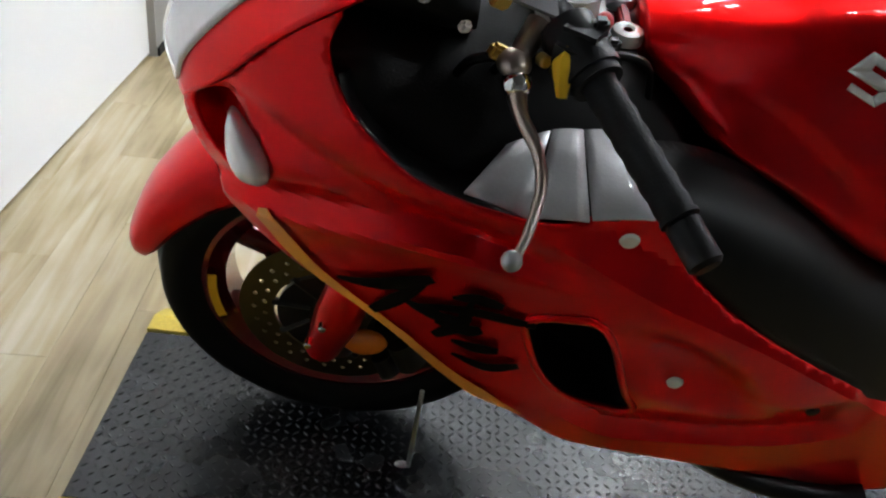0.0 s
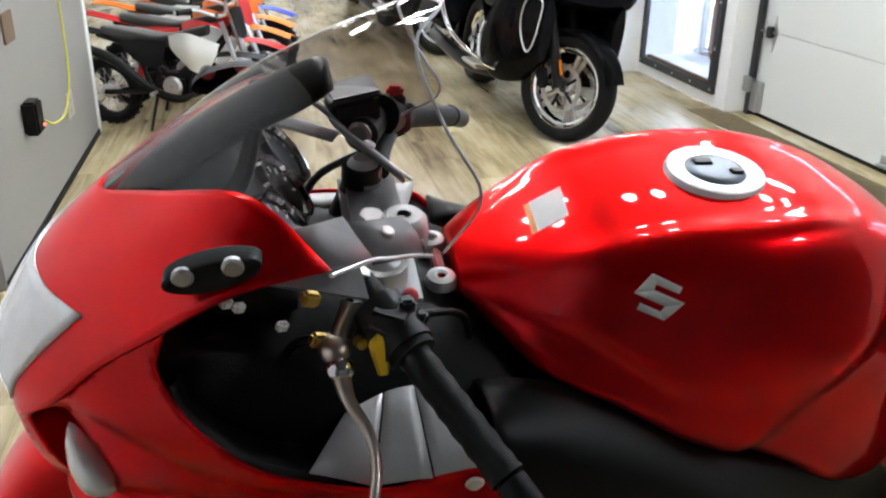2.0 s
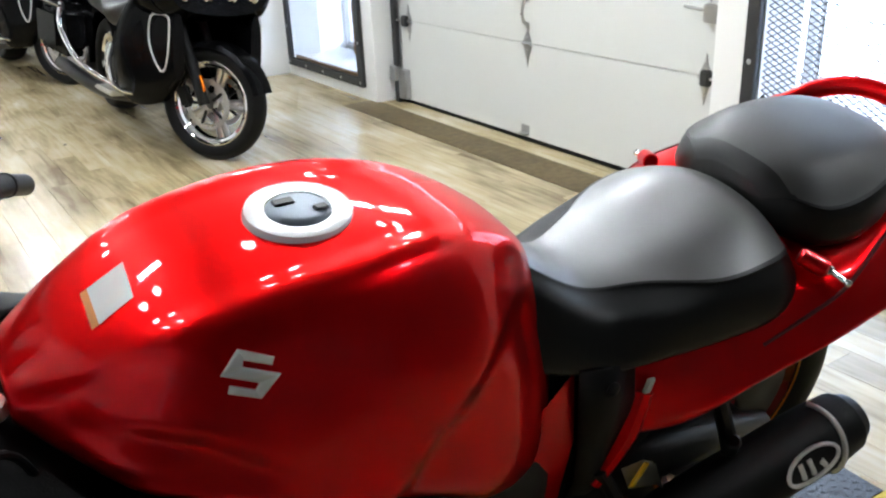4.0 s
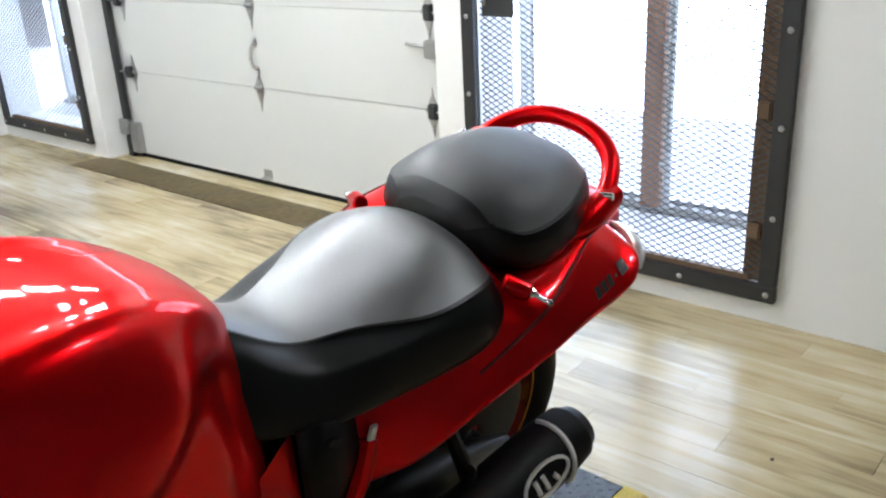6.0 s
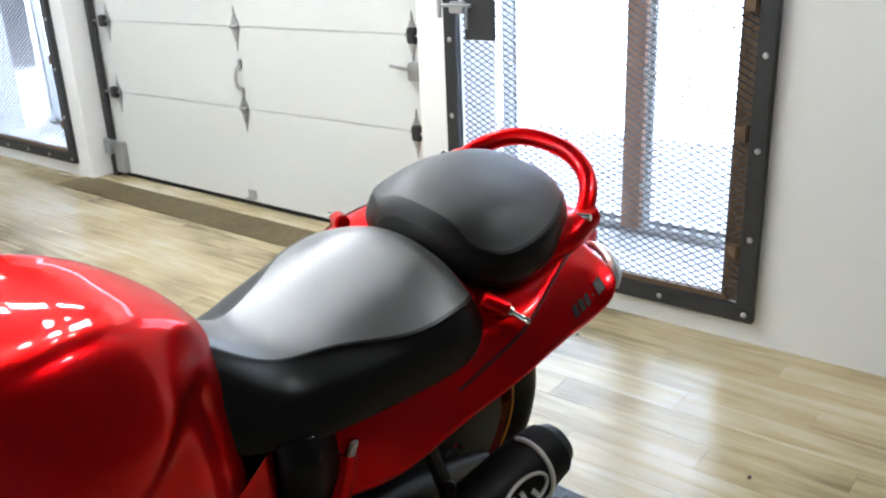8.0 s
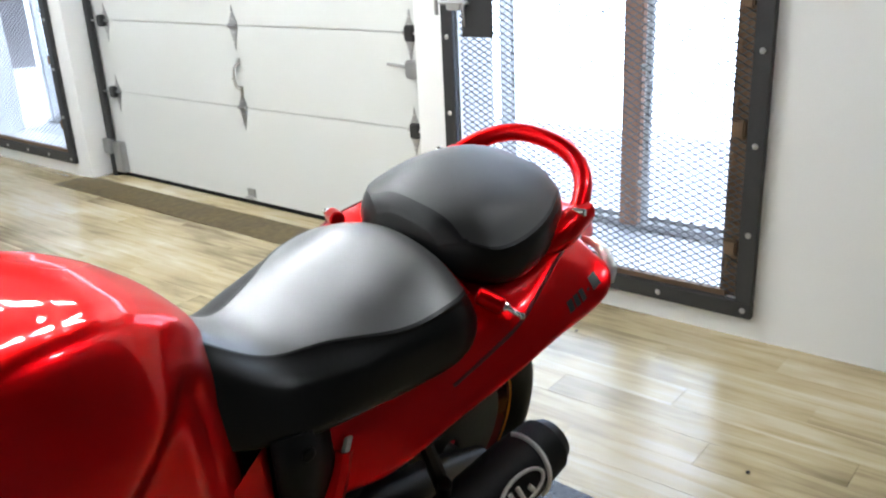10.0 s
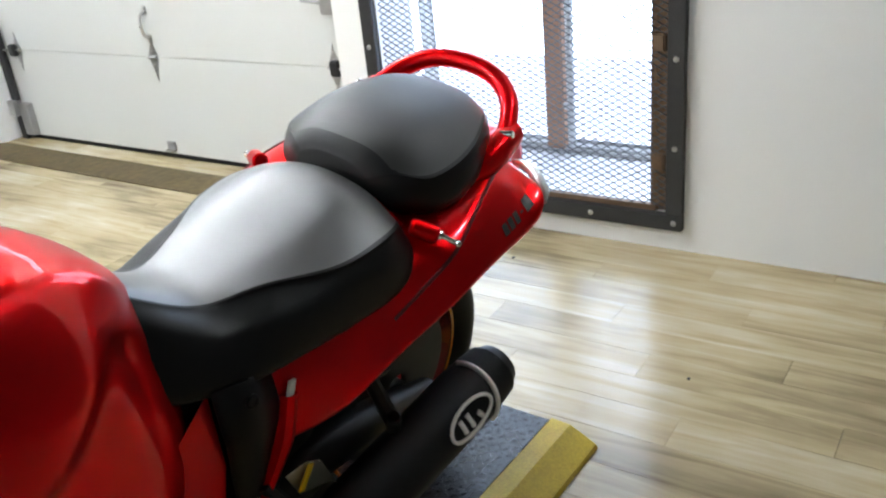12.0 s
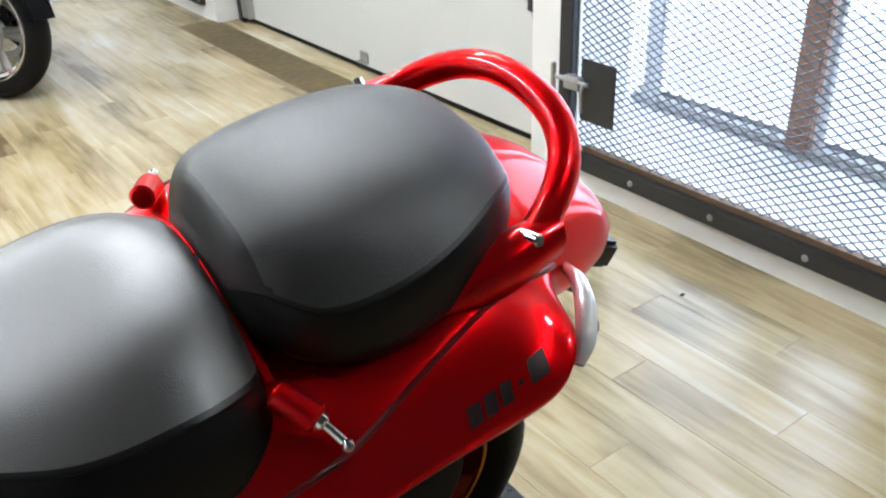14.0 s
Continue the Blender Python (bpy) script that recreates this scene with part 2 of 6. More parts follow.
    bp.inputs["Strength"].default_value, bp.inputs["Distance"].default_value = 0.15, 0.002
    L(n1.outputs["Fac"], bp.inputs["Height"])
    L(bp.outputs[0], b.inputs["Normal"])
    return m


WOOD = wood("washed_wood_plank")

# ---- mesh helpers ----


def part(name, shape, mat, parent=None, label="", smooth=True, angle=38):
    """Links a bmesh, or (vertices, faces), as ONE mesh object under parent."""
    me = bpy.data.meshes.new(name)
    if isinstance(shape, bmesh.types.BMesh):
        bmesh.ops.recalc_face_normals(shape, faces=shape.faces[:])
        shape.to_mesh(me)
        shape.free()
    else:
        me.from_pydata([tuple(map(float, p)) for p in shape[0]], [], shape[1])
    me.materials.append(mat)
    if smooth:
        me.shade_smooth()
        me.set_sharp_from_angle(angle=radians(angle))
    ob = new(name, me)
    if parent:
        ob.parent = parent
    if label:
        tagged(ob, label)
    return ob


def thing(name, m, label, category, group="", kind=""):
    ob = new(name)
    ob.empty_display_size = 0.1
    ob.matrix_world = m
    return tagged(ob, label, category, group, kind)


def thick(ob, t, offset=-1):
    s = ob.modifiers.new("thickness", "SOLIDIFY")
    s.thickness, s.offset = t, offset
    return ob


def curve(points, n, closed=False):
    """Catmull-Rom through rows of points, n samples a span."""
    p = np.array(points, float)
    k = len(p)
    out = []
    for i in range(k if closed else k - 1):
        if closed:
            a, b, c, d = p[(i - 1) % k], p[i], p[(i + 1) % k], p[(i + 2) % k]
        else:
            b, c = p[i], p[i + 1]
            a = p[i - 1] if i else 2 * b - c
            d = p[i + 2] if i + 2 < k else 2 * c - b
        for j in range(n):
            t = j / n
            out.append(0.5 * (2 * b + (c - a) * t + (2 * a - 5 * b + 4 * c - d) * t * t + (3 * b - a - 3 * c + d) * t ** 3))
    if not closed:
        out.append(p[-1])
    return np.array(out)


def sheet(grid, wrap=False, caps=False):
    """Vertices and faces of a grid of points [rows][columns][3]; wrap joins the last column to the first."""
    g = np.array(grid, float)
    r, c = g.shape[:2]
    faces = []
    for i in range(r - 1):
        for j in range(c if wrap else c - 1):
            k = (j + 1) % c
            faces.append((i * c + j, i * c + k, (i + 1) * c + k, (i + 1) * c + j))
    if caps:
        faces += [tuple(range(c))[::-1], tuple((r - 1) * c + j for j in range(c))]
    return g.reshape(-1, 3), faces


def body(stations, rows=5, cols=4):
    """A closed body lofted through half sections (u, [(v, w) ...]) from top centre to bottom centre, mirrored."""
    rings = []
    for u, half in stations:
        left = [(u, v, w) for v, w in half]
        right = [(u, -v, w) for v, w in half[-2:0:-1]]
        rings.append(curve(left + right, cols, True))
    g = np.array(rings)
    return sheet(curve(g.reshape(len(g), -1), rows).reshape(-1, g.shape[1], 3), True, True)


def thick_sheet(rows, t=.004):
    """A thin curved shell with two faces and edges."""
    g = np.array(rows, float)
    g = curve(g.reshape(len(g), -1), 4).reshape(-1, g.shape[1], 3)
    g = curve(g.transpose(1, 0, 2).reshape(g.shape[1], -1), 4).reshape(-1, g.shape[0], 3)
    n = np.cross(np.gradient(g, axis=0), np.gradient(g, axis=1))
    n /= np.linalg.norm(n, axis=2)[..., None] + 1e-9
    a, b = g + n * t / 2, g - n * t / 2
    va, fa = sheet(a)
    vb, fb = sheet(b)
    k = len(va)
    r, c = g.shape[:2]
    rim = [j for j in range(c)] + [i * c + c - 1 for i in range(1, r)] + [(r - 1) * c + j for j in range(c - 2, -1, -1)] + [i * c for i in range(r - 2, 0, -1)]
    side = [(rim[i], rim[(i + 1) % len(rim)], rim[(i + 1) % len(rim)] + k, rim[i] + k) for i in range(len(rim))]
    return np.concatenate([va, vb]), fa + [tuple(i + k for i in reversed(f)) for f in fb] + side


def tube(points, radius, segs=10, n=5, smooth=True):
    """A tube along a curve; radius is a number or one for each point."""
    p = curve(points, n) if smooth and len(points) > 2 else np.array(points, float)
    if np.ndim(radius):
        r = np.interp(np.linspace(0, 1, len(p)), np.linspace(0, 1, len(radius)), radius)
    else:
        r = np.full(len(p), radius)
    rings = []
    side = None
    for i in range(len(p)):
        d = p[min(i + 1, len(p) - 1)] - p[max(i - 1, 0)]
        d = d / (np.linalg.norm(d) + 1e-9)
        if side is None:
            side = np.cross(d, (0, 0, 1) if abs(d[2]) < 0.9 else (1, 0, 0))
        side = side - d * (side @ d)
        side = side / np.linalg.norm(side)
        up = np.cross(d, side)
        rings.append([p[i] + r[i] * (math.cos(a) * side + math.sin(a) * up) for a in np.arange(segs) * 2 * math.pi / segs])
    return sheet(rings, True, True)


def lathe(profile, segs=48, axis="y", at=(0, 0, 0), arc=1.0):
    """A profile of (radius, height along the axis) turned round the axis through at."""
    rows = []
    k = segs if arc >= 1 else segs + 1
    for a in np.arange(k) * 2 * math.pi * arc / segs:
        row = []
        for r, h in profile:
            x, z = r * math.cos(a), r * math.sin(a)
            row.append({"y": (x, h, z), "z": (x, z, h), "x": (h, x, z)}[axis])
        rows.append(row)
    g = np.array(rows) + np.array(at)
    if arc >= 1:
        g = np.concatenate([g, g[:1]])
    v, f = sheet(g)
    if arc >= 1:
        m = len(profile)
        f = [tuple(i % (k * m) for i in q) for q in f]
        v = v[:k * m]
    return v, f


def box(size, at=(0, 0, 0), bevel=0.0, turn=None, segs=2):
    bm = bmesh.new()
    bmesh.ops.create_cube(bm, size=1)
    bmesh.ops.scale(bm, vec=size, verts=bm.verts)
    if bevel:
        bmesh.ops.bevel(bm, geom=bm.edges[:], offset=bevel, segments=segs, affect="EDGES")
    if turn:
        bmesh.ops.rotate(bm, matrix=Euler([radians(a) for a in turn]).to_matrix(), verts=bm.verts)
    bmesh.ops.translate(bm, vec=at, verts=bm.verts)
    return bm


def merge(*shapes):
    """One bmesh out of several shapes."""
    out = bmesh.new()
    for s in shapes:
        me = bpy.data.meshes.new("tmp")
        if isinstance(s, bmesh.types.BMesh):
            s.to_mesh(me)
            s.free()
        else:
            me.from_pydata([tuple(map(float, p)) for p in s[0]], [], s[1])
        out.from_mesh(me)
        bpy.data.meshes.remove(me)
    return out


def ball(at, size, segs=14):
    bm = bmesh.new()
    bmesh.ops.create_uvsphere(bm, u_segments=segs, v_segments=segs // 2 + 1, radius=1)
    bmesh.ops.scale(bm, vec=size, verts=bm.verts)
    bmesh.ops.translate(bm, vec=at, verts=bm.verts)
    return bm


def rod(a, b, r, segs=14, edge=0.0):
    """A round bar from a to b, with softened ends."""
    a, b = np.array(a, float), np.array(b, float)
    d = (b - a) / np.linalg.norm(b - a)
    e = edge or r * 0.25
    return tube([a, a + d * e, b - d * e, b], [r - e, r, r, r - e], segs, smooth=False)


def inside(points, poly):
    x, y = points[:, 0], points[:, 1]
    hit = np.zeros(len(points), bool)
    for (x0, y0), (x1, y1) in zip(poly, np.roll(poly, -1, 0)):
        c = (y0 > y) != (y1 > y)
        if y1 != y0:
            hit ^= c & (x < (x1 - x0) * (y - y0) / (y1 - y0) + x0)
    return hit


def plate(outline, holes, rise, step, folds=()):
    """A sheet inside a plane outline, less its holes, with edges along its folds, carried to space by rise(points) -> points in 3D."""
    from mathutils import geometry
    loops = [np.array(outline, float)] + [np.array(h, float) for h in holes]
    lo, hi = loops[0].min(0), loops[0].max(0)
    gx, gy = np.meshgrid(np.arange(lo[0], hi[0], step), np.arange(lo[1], hi[1], step))
    g = np.stack([gx.ravel(), gy.ravel()], 1)
    g[:, 0] += (np.round((g[:, 1] - lo[1]) / step) % 2) * step / 2
    keep = inside(g, loops[0])
    for h in loops[1:]:
        keep &= ~inside(g, h)
    g = g[keep]
    lines = []
    for fold in folds:
        ok = inside(fold, loops[0])
        for h in loops[1:]:
            ok &= ~inside(fold, h)
        ok &= np.array([np.min(np.sum((np.concatenate(loops) - p) ** 2, 1)) for p in fold]) > (step * 0.5) ** 2
        run = []
        for p, good in zip(fold, ok):
            if good:
                run.append(p)
            elif run:
                lines.append(np.array(run))
                run = []
        if run:
            lines.append(np.array(run))
    rims = np.concatenate(loops)
    edge = np.concatenate([rims] + lines)
    near = np.array([np.min(np.sum((edge - p) ** 2, 1)) for p in g]) > (step * 0.55) ** 2
    g = g[near]
    ends, i = [], 0
    for h in loops:
        ends += [(i + j, i + (j + 1) % len(h)) for j in range(len(h))]
        i += len(h)
    for line in lines:
        ends += [(i + j, i + j + 1) for j in range(len(line) - 1)]
        i += len(line)
    pts = [Vector(p) for p in np.concatenate([edge, g])]
    v, _, f, _, _, _ = geometry.delaunay_2d_cdt(pts, ends, [], 0, 1e-7)
    v = np.array([tuple(p) for p in v])
    mid = np.array([v[list(t)].mean(0) for t in f])
    ok = inside(mid, loops[0])
    for h in loops[1:]:
        ok &= ~inside(mid, h)
    return rise(v), [tuple(t) for t, k in zip(f, ok) if k]


def smooth_field(knots):
    """A thin-plate surface through knots (x, y, value)."""
    k = np.array(knots, float)

    def basis(a, b):
        d = np.sum((a[:, None] - b[None]) ** 2, 2)
        return 0.5 * d * np.log(d + 1e-12)
    n = len(k)
    A = np.zeros((n + 3, n + 3))
    A[:n, :n] = basis(k[:, :2], k[:, :2]) + 1e-5 * np.eye(n)
    A[:n, n], A[:n, n + 1:], A[n, :n], A[n + 1:, :n] = 1, k[:, :2], 1, k[:, :2].T
    w = np.linalg.solve(A, np.concatenate([k[:, 2], np.zeros(3)]))
    return lambda p: basis(p, k[:, :2]) @ w[:n] + w[n] + p @ w[n + 1:]


def circle(x, y, r, n=20, ry=None, turn=0.0):
    a = np.arange(n) * 2 * math.pi / n
    c, s = r * np.cos(a), (ry or r) * np.sin(a)
    return np.stack([x + c * math.cos(turn) - s * math.sin(turn), y + c * math.sin(turn) + s * math.cos(turn)], 1)


# ---- the room ----


def wall(name, x0, y0, x1, y1, z0, z1, mat, label, category="wall"):
    ob = part(name, box((x1 - x0, y1 - y0, z1 - z0), ((x0 + x1) / 2, (y0 + y1) / 2, (z0 + z1) / 2)), mat, smooth=False)
    return tagged(ob, label, category, kind="structure")


def pierced_wall(name, x0, x1, y0, y1, height, openings, mat, label):
    """A wall along y with rectangular openings (y0, y1, z0, z1)."""
    cuts = []
    y = y0
    for a, b, lo, hi in sorted(openings):
        cuts.append(box((x1 - x0, a - y, height), ((x0 + x1) / 2, (a + y) / 2, height / 2)))
        if lo > 0:
            cuts.append(box((x1 - x0, b - a, lo), ((x0 + x1) / 2, (a + b) / 2, lo / 2)))
        cuts.append(box((x1 - x0, b - a, height - hi), ((x0 + x1) / 2, (a + b) / 2, (hi + height) / 2)))
        y = b
    cuts.append(box((x1 - x0, y1 - y, height), ((x0 + x1) / 2, (y1 + y) / 2, height / 2)))
    return tagged(part(name, merge(*cuts), mat, smooth=False), label, "wall", kind="structure")


HIGH = 3.0
pierced_wall("wall_east", 3.60, 3.84, 0.4, 7.12, HIGH, [(1.39, 2.60, 0.15, 2.0), (2.83, 5.69, 0.0, 2.25), (5.89, 7.0, 0.15, 2.0)],
             WALL, "white painted wall with a loading door and two caged openings")
wall("wall_nook", 2.7, 7.12, 3.84, 13.2, 0, HIGH, WALL, "white painted wall return beside the caged opening")
# Three unseen rear walls, added dark to keep bounce off the motorcycle low.
wall("wall_east_rear", 3.60, -2.6, 3.84, 0.4, 0, HIGH, WALLD, "unseen dark wall added past the gate to cut bounce")
wall("wall_west_rear", -0.62, -2.6, -0.2, -0.4, 0, HIGH, WALLD, "unseen dark wall added beside the camera to dim reflections")
wall("wall_south", -2.2, -2.75, 3.84, -2.6, 0, HIGH, WALLD, "unseen dark wall added to close the room and dim reflections")
wall("wall_north", -2.2, 13.2, 3.84, 13.35, 0, HIGH, WALL, "plain white far wall of the showroom")
wall("wall_west_far", -2.2, 5.80, -2.05, 13.2, 0, HIGH, WALL, "white wall behind the row of small dirt bikes")
wall("wall_west", -0.62, 3.52, -0.46, 5.72, 0, HIGH, WALLG, "grey painted partition with an outlet and a yellow cord")
wall("wall_west_end", -2.2, 5.72, -0.455, 5.80, 0, HIGH, WALL, "white end of the grey partition")
panel_w = wall("wall_panel", -0.62, -0.39, -0.50, 3.52, 0.012, HIGH, PANELW, "large white laminate panel standing on the wooden floor", "wall panel")
panel_w.matrix_world = Matrix.Translation((-0.489, 3.5, 0)) @ Matrix.Rotation(radians(-2.6), 4, "Z") @ Matrix.Translation((0.5, -3.5, 0))
wall("ceiling", -2.2, -2.6, 3.84, 13.2, HIGH, HIGH + 0.12, CEIL, "dark open showroom ceiling", "ceiling")
wall("subfloor", -2.2, -2.75, 3.84, 13.35, -0.16, -0.012, CONC, "grey concrete slab under the planks", "floor")
wall("ground", 3.84, -20, 40, 30, -0.2, -0.02, CONCL, "pale concrete ground outside the openings", "ground")
wall("baseboard", -0.46, 3.53, -0.452, 5.72, 0.0, 0.03, MATTE, "dark rubber baseboard of the grey partition", "baseboard")
wall("trim", 3.38, 2.75, 3.62, 5.78, 0.0, 0.003, DARKWOOD, "worn dark threshold strip before the loading door", "threshold")

# loading door in four hinged sections
door = thing("garage_door", pose(3.79, 0, 0), "white sectional loading door, closed, with galvanised hinges", "garage door", kind="structure")
z = 0.02
for i, h in enumerate((0.54, 0.44, 0.54, 0.54)):
    part("door_section", box((0.045, 2.84, h - 0.002), (0.0, 4.26, z + h / 2), 0.004), DOORW, door, smooth=False)
    if i:
        for y in (5.48, 4.24, 3.0):
            leaf = [(0, .105), (.010, .06), (.030, .022), (.034, .012), (.034, -.012), (.030, -.022), (.012, -.075), (0, -.128)]
            leaf = np.array(leaf + [(-p, q) for p, q in leaf[-2:0:-1]])
            hinge = part("hinge", plate(leaf, [], lambda p: np.stack([np.full(len(p), -.0255), p[:, 0], p[:, 1]], 1), .02), GALV, door, "galvanised star hinge", smooth=False)
            thick(hinge, .003, 0)
            hinge.location = (0, y, z)
            part("hinge_pin", rod((-.034, -.033, 0), (-.034, .033, 0), .009, 10), GALV, hinge)
            for q in (.07, .035, -.035, -.085):
                part("hinge_bolt", ball((-.028, 0, q), (.004, .006, .006), 8), STEEL, hinge)
            if y != 4.24:
                out = 1 if y > 4.24 else -1
                part("roller_bracket", box((.035, .05, .07), (-.046, out * .02, 0), .006), IRON, hinge, "dark roller bracket")
                part("roller_stem", rod((-.05, out * .03, 0), (-.05, out * .14, 0), .006, 8), STEEL, hinge)
    z += h
# Unseen sheet added to stop backdrop light coming through the section joints.
part("light_stop_sheet", box((0.008, 2.84, 2.06), (0.03, 4.26, 1.05)), GALV, door, smooth=False)
part("bottom_seal", box((0.05, 2.84, 0.022), (0, 4.26, 0.012), 0.004), RUBBER, door)
part("bottom_bracket", merge(box((0.006, 0.07, 0.05), (-0.026, 4.26, 0.07), 0.002), box((0.03, 0.07, 0.008), (-0.038, 4.26, 0.045), 0.002), *[ball((-0.03, 4.24 + k * .02, 0.08), (.003, .005, .005), 6) for k in range(3)]), GALV, door)
part("bottom_bracket", box((0.05, 0.09, 0.2), (-0.04, 5.55, 0.13), 0.004), GALV, door)
part("lift_handle", merge(tube([(-0.026, 4.235, 0.80), (-0.055, 4.235, 0.785), (-0.068, 4.235, 0.74), (-0.06, 4.235, 0.685), (-0.026, 4.235, 0.665)], 0.009), box((.006, .03, .05), (-.026, 4.235, .805), .003), box((.006, .03, .05), (-.026, 4.235, .655), .003)), STEEL, door, "dark worn lift handle")
latch = part("latch", box((0.04, 0.1, 0.08), (-0.045, 2.96, 0.84), 0.006), GALV, door)
part("latch_bar", rod((-0.05, 3.0, 0.85), (-0.055, 3.12, 0.86), 0.008), GALV, latch)
track = thing("door_track", pose(3.74, 5.62, 0), "galvanised vertical track of the loading door", "door track", kind="structure")
part("rail", box((0.035, 0.05, 2.2), (0, 0, 1.1), 0.004), IRON, track, "dark vertical track")
part("rail_bracket", box((0.06, 0.07, 0.1), (-0.01, 0.01, 0.2), 0.004), GALV, track)
copy_thing(track, pose(3.74, 2.87, 0))


def gate(name, y0, y1, label, latches):
    """A steel-framed cage of expanded mesh before an opening, y0 to y1."""
    g = thing(name, pose(3.585, y0, 0.085), label, "security gate", kind="structure")
    w, h, f = y1 - y0, 2.05, 0.06
    part("gate_frame", merge(box((0.03, w, f), (0, w / 2, f / 2), 0.003), box((0.03, w, f), (0, w / 2, h - f / 2), 0.003),
                             box((0.03, f, h - 2 * f - 0.002), (0, f / 2, h / 2), 0.003),
                             box((0.03, f, h - 2 * f - 0.002), (0, w - f / 2, h / 2), 0.003)), IRON, g, smooth=False)
    part("inner_angle", merge(box((0.02, 0.066, h - 2 * f), (0.026, f + 0.034, h / 2)), *[box((0.006, 0.012, 0.05), (0.014, f + 0.05, f + 0.12 + k * 0.19), 0.002) for k in range(10)],
                              box((0.025, w - 2 * f - 0.09, 0.02), (0.02, w / 2, f + 0.012))), RUST, g, smooth=False)
    for k in range(5):
        yy = f / 2 + k * (w - f) / 4
        part("bolt", ball((-0.016, yy, f / 2), (0.006, 0.011, 0.011), 8), GALV, g)
    for k in range(1, 7):
        for yy in (f / 2, w - f / 2):
            part("bolt", ball((-0.016, yy, k * 0.31), (0.006, 0.011, 0.011), 8), GALV, g)
    # expanded mesh: zigzag strands
    px, pz, t = 0.046, 0.0125, 0.002
    y_lo, y_hi, z_lo, z_hi = f, w - f, f, h - f
    verts, faces = [], []
    for j in range(int((z_hi - z_lo) / pz)):
        base, n = len(verts), int((y_hi - y_lo) / (px / 2))
        for i in range(n + 1):
            zc = z_lo + (j + (i + j) % 2) * pz
            verts += [(0.012, y_lo + i * px / 2, zc - t / 2), (0.016, y_lo + i * px / 2, zc + t / 2)]
        faces += [(base + 2 * i, base + 2 * i + 2, base + 2 * i + 3, base + 2 * i + 1) for i in range(n)]
    mesh = part("mesh_infill", (verts, faces), MESH, g, "dark expanded steel mesh", smooth=False)
    thick(mesh, 0.003)
    tagged(mesh, kind="stuff")
    for zl in latches:
        plate_ = part("lock_plate", box((0.006, 0.15, 0.21), (-0.02, w - 0.19, zl), 0.002), IRON, g, "dark lock plate behind the mesh latch")
        part("latch_case", box((0.03, 0.075, 0.045), (-0.036, w - 0.095, zl + 0.02), 0.005), GALV, plate_, "galvanised slide latch")
        part("latch_bar", merge(rod((-0.045, w - 0.17, zl + 0.028), (-0.045, w - 0.005, zl + 0.028), 0.008, 10), tube([(-0.05, w - 0.155, zl + 0.03), (-0.066, w - 0.16, zl + 0.01), (-0.066, w - 0.16, zl - 0.06)], 0.006, 8),
                                rod((-0.05, w - 0.012, zl - 0.02), (-0.05, w - 0.012, zl + 0.075), 0.009, 10)), GALV, plate_)
    for k in range(4):
        part("hinge_lug", box((0.03, 0.045, 0.06), (0.012, f + 0.035, 0.25 + k * 0.42), 0.006), RUST, g, "rusty welded lug")
    return g


gate("gate_1", 1.33, 2.665, "dark steel gate with expanded mesh bolted over an opening", (1.04, 0.295))
gate("gate_2", 5.83, 7.06, "dark steel gate with expanded mesh beside the loading door", (1.01,))


def glazed(name, y0, y1, post):
    """What stands outside an opening: ledge, post, pane and the bright day."""
    g = thing(name, pose(0, 0, 0), "bright glazed opening with a concrete ledge behind the mesh", "window", kind="structure")
    ym, wy = (y0 + y1) / 2, y1 - y0 + 0.5
    part("window_sill", box((0.38, wy, 0.13), (4.03, ym, 0.06), 0.006), CONCL, g)
    part("curb", box((0.07, wy, 0.035), (4.17, ym, 0.142), 0.012), CONC, g, "rough grey concrete curb")
    part("window_frame", merge(box((0.05, 0.05, 2.1), (4.17, y1 + 0.155, 1.2)), box((0.05, wy, 0.05), (4.225, ym, 0.15))), GALV, g, smooth=False)
    part("pane", box((0.006, wy - 0.05, 2.0), (4.235, ym, 1.18)), GLASS, g).visible_shadow = False
    if post:
        part("post", box((0.07, 0.085, 2.1), (4.15, post, 1.20), 0.006), BROWN, g, "reddish brown post")
        part("conduit", rod((4.13, post - 0.075, 0.15), (4.13, post - 0.075, 2.2), 0.018), GALV, g)
        part("conduit", rod((4.13, y1 + 0.10, 0.13), (4.13, y1 + 0.10, 2.2), 0.013), GALV, g)
        for k in range(3):
            part("conduit_clip", box((0.012, 0.05, 0.03), (4.112, post - 0.07, 0.35 + k * 0.5), 0.004), GALV, g)


glazed("window_1", 1.39, 2.60, 2.085)
glazed("window_2", 5.89, 7.0, 6.9)
DAY = glow("overcast_day", (0.70, 0.82, 1.0), 6.8)
tagged(part("backdrop", box((0.02, 14, 5), (6.5, 5, 2.2)), DAY, smooth=False), "plain bright overcast distance outside the openings", "backdrop", kind="structure")

# ceiling lamps
LAMP = glow("lamp_glow", (0.90, 0.955, 1.0), 77)
lamp = thing("ceiling_lamp", pose(0.4, -1.2, HIGH), "small round white ceiling spot lamp, lit", "ceiling lamp", "ceiling spot lamps")
part("housing", lathe([(0.0, 0.0), (0.07, 0.0), (0.075, -0.01), (0.075, -0.03), (0.066, -0.032), (0.062, -0.02), (0, -0.02)], 24, "z"), WHITEPL, lamp)
part("bulb", lathe([(0.0, -0.036), (0.03, -0.035), (0.046, -0.031), (0.055, -0.022)], 18, "z"), LAMP, lamp, "glowing lamp face")
for x, y in LAMPS[1:]:
    copy_thing(lamp, pose(x, y, HIGH))
lamp.matrix_world = pose(*LAMPS[0], HIGH)
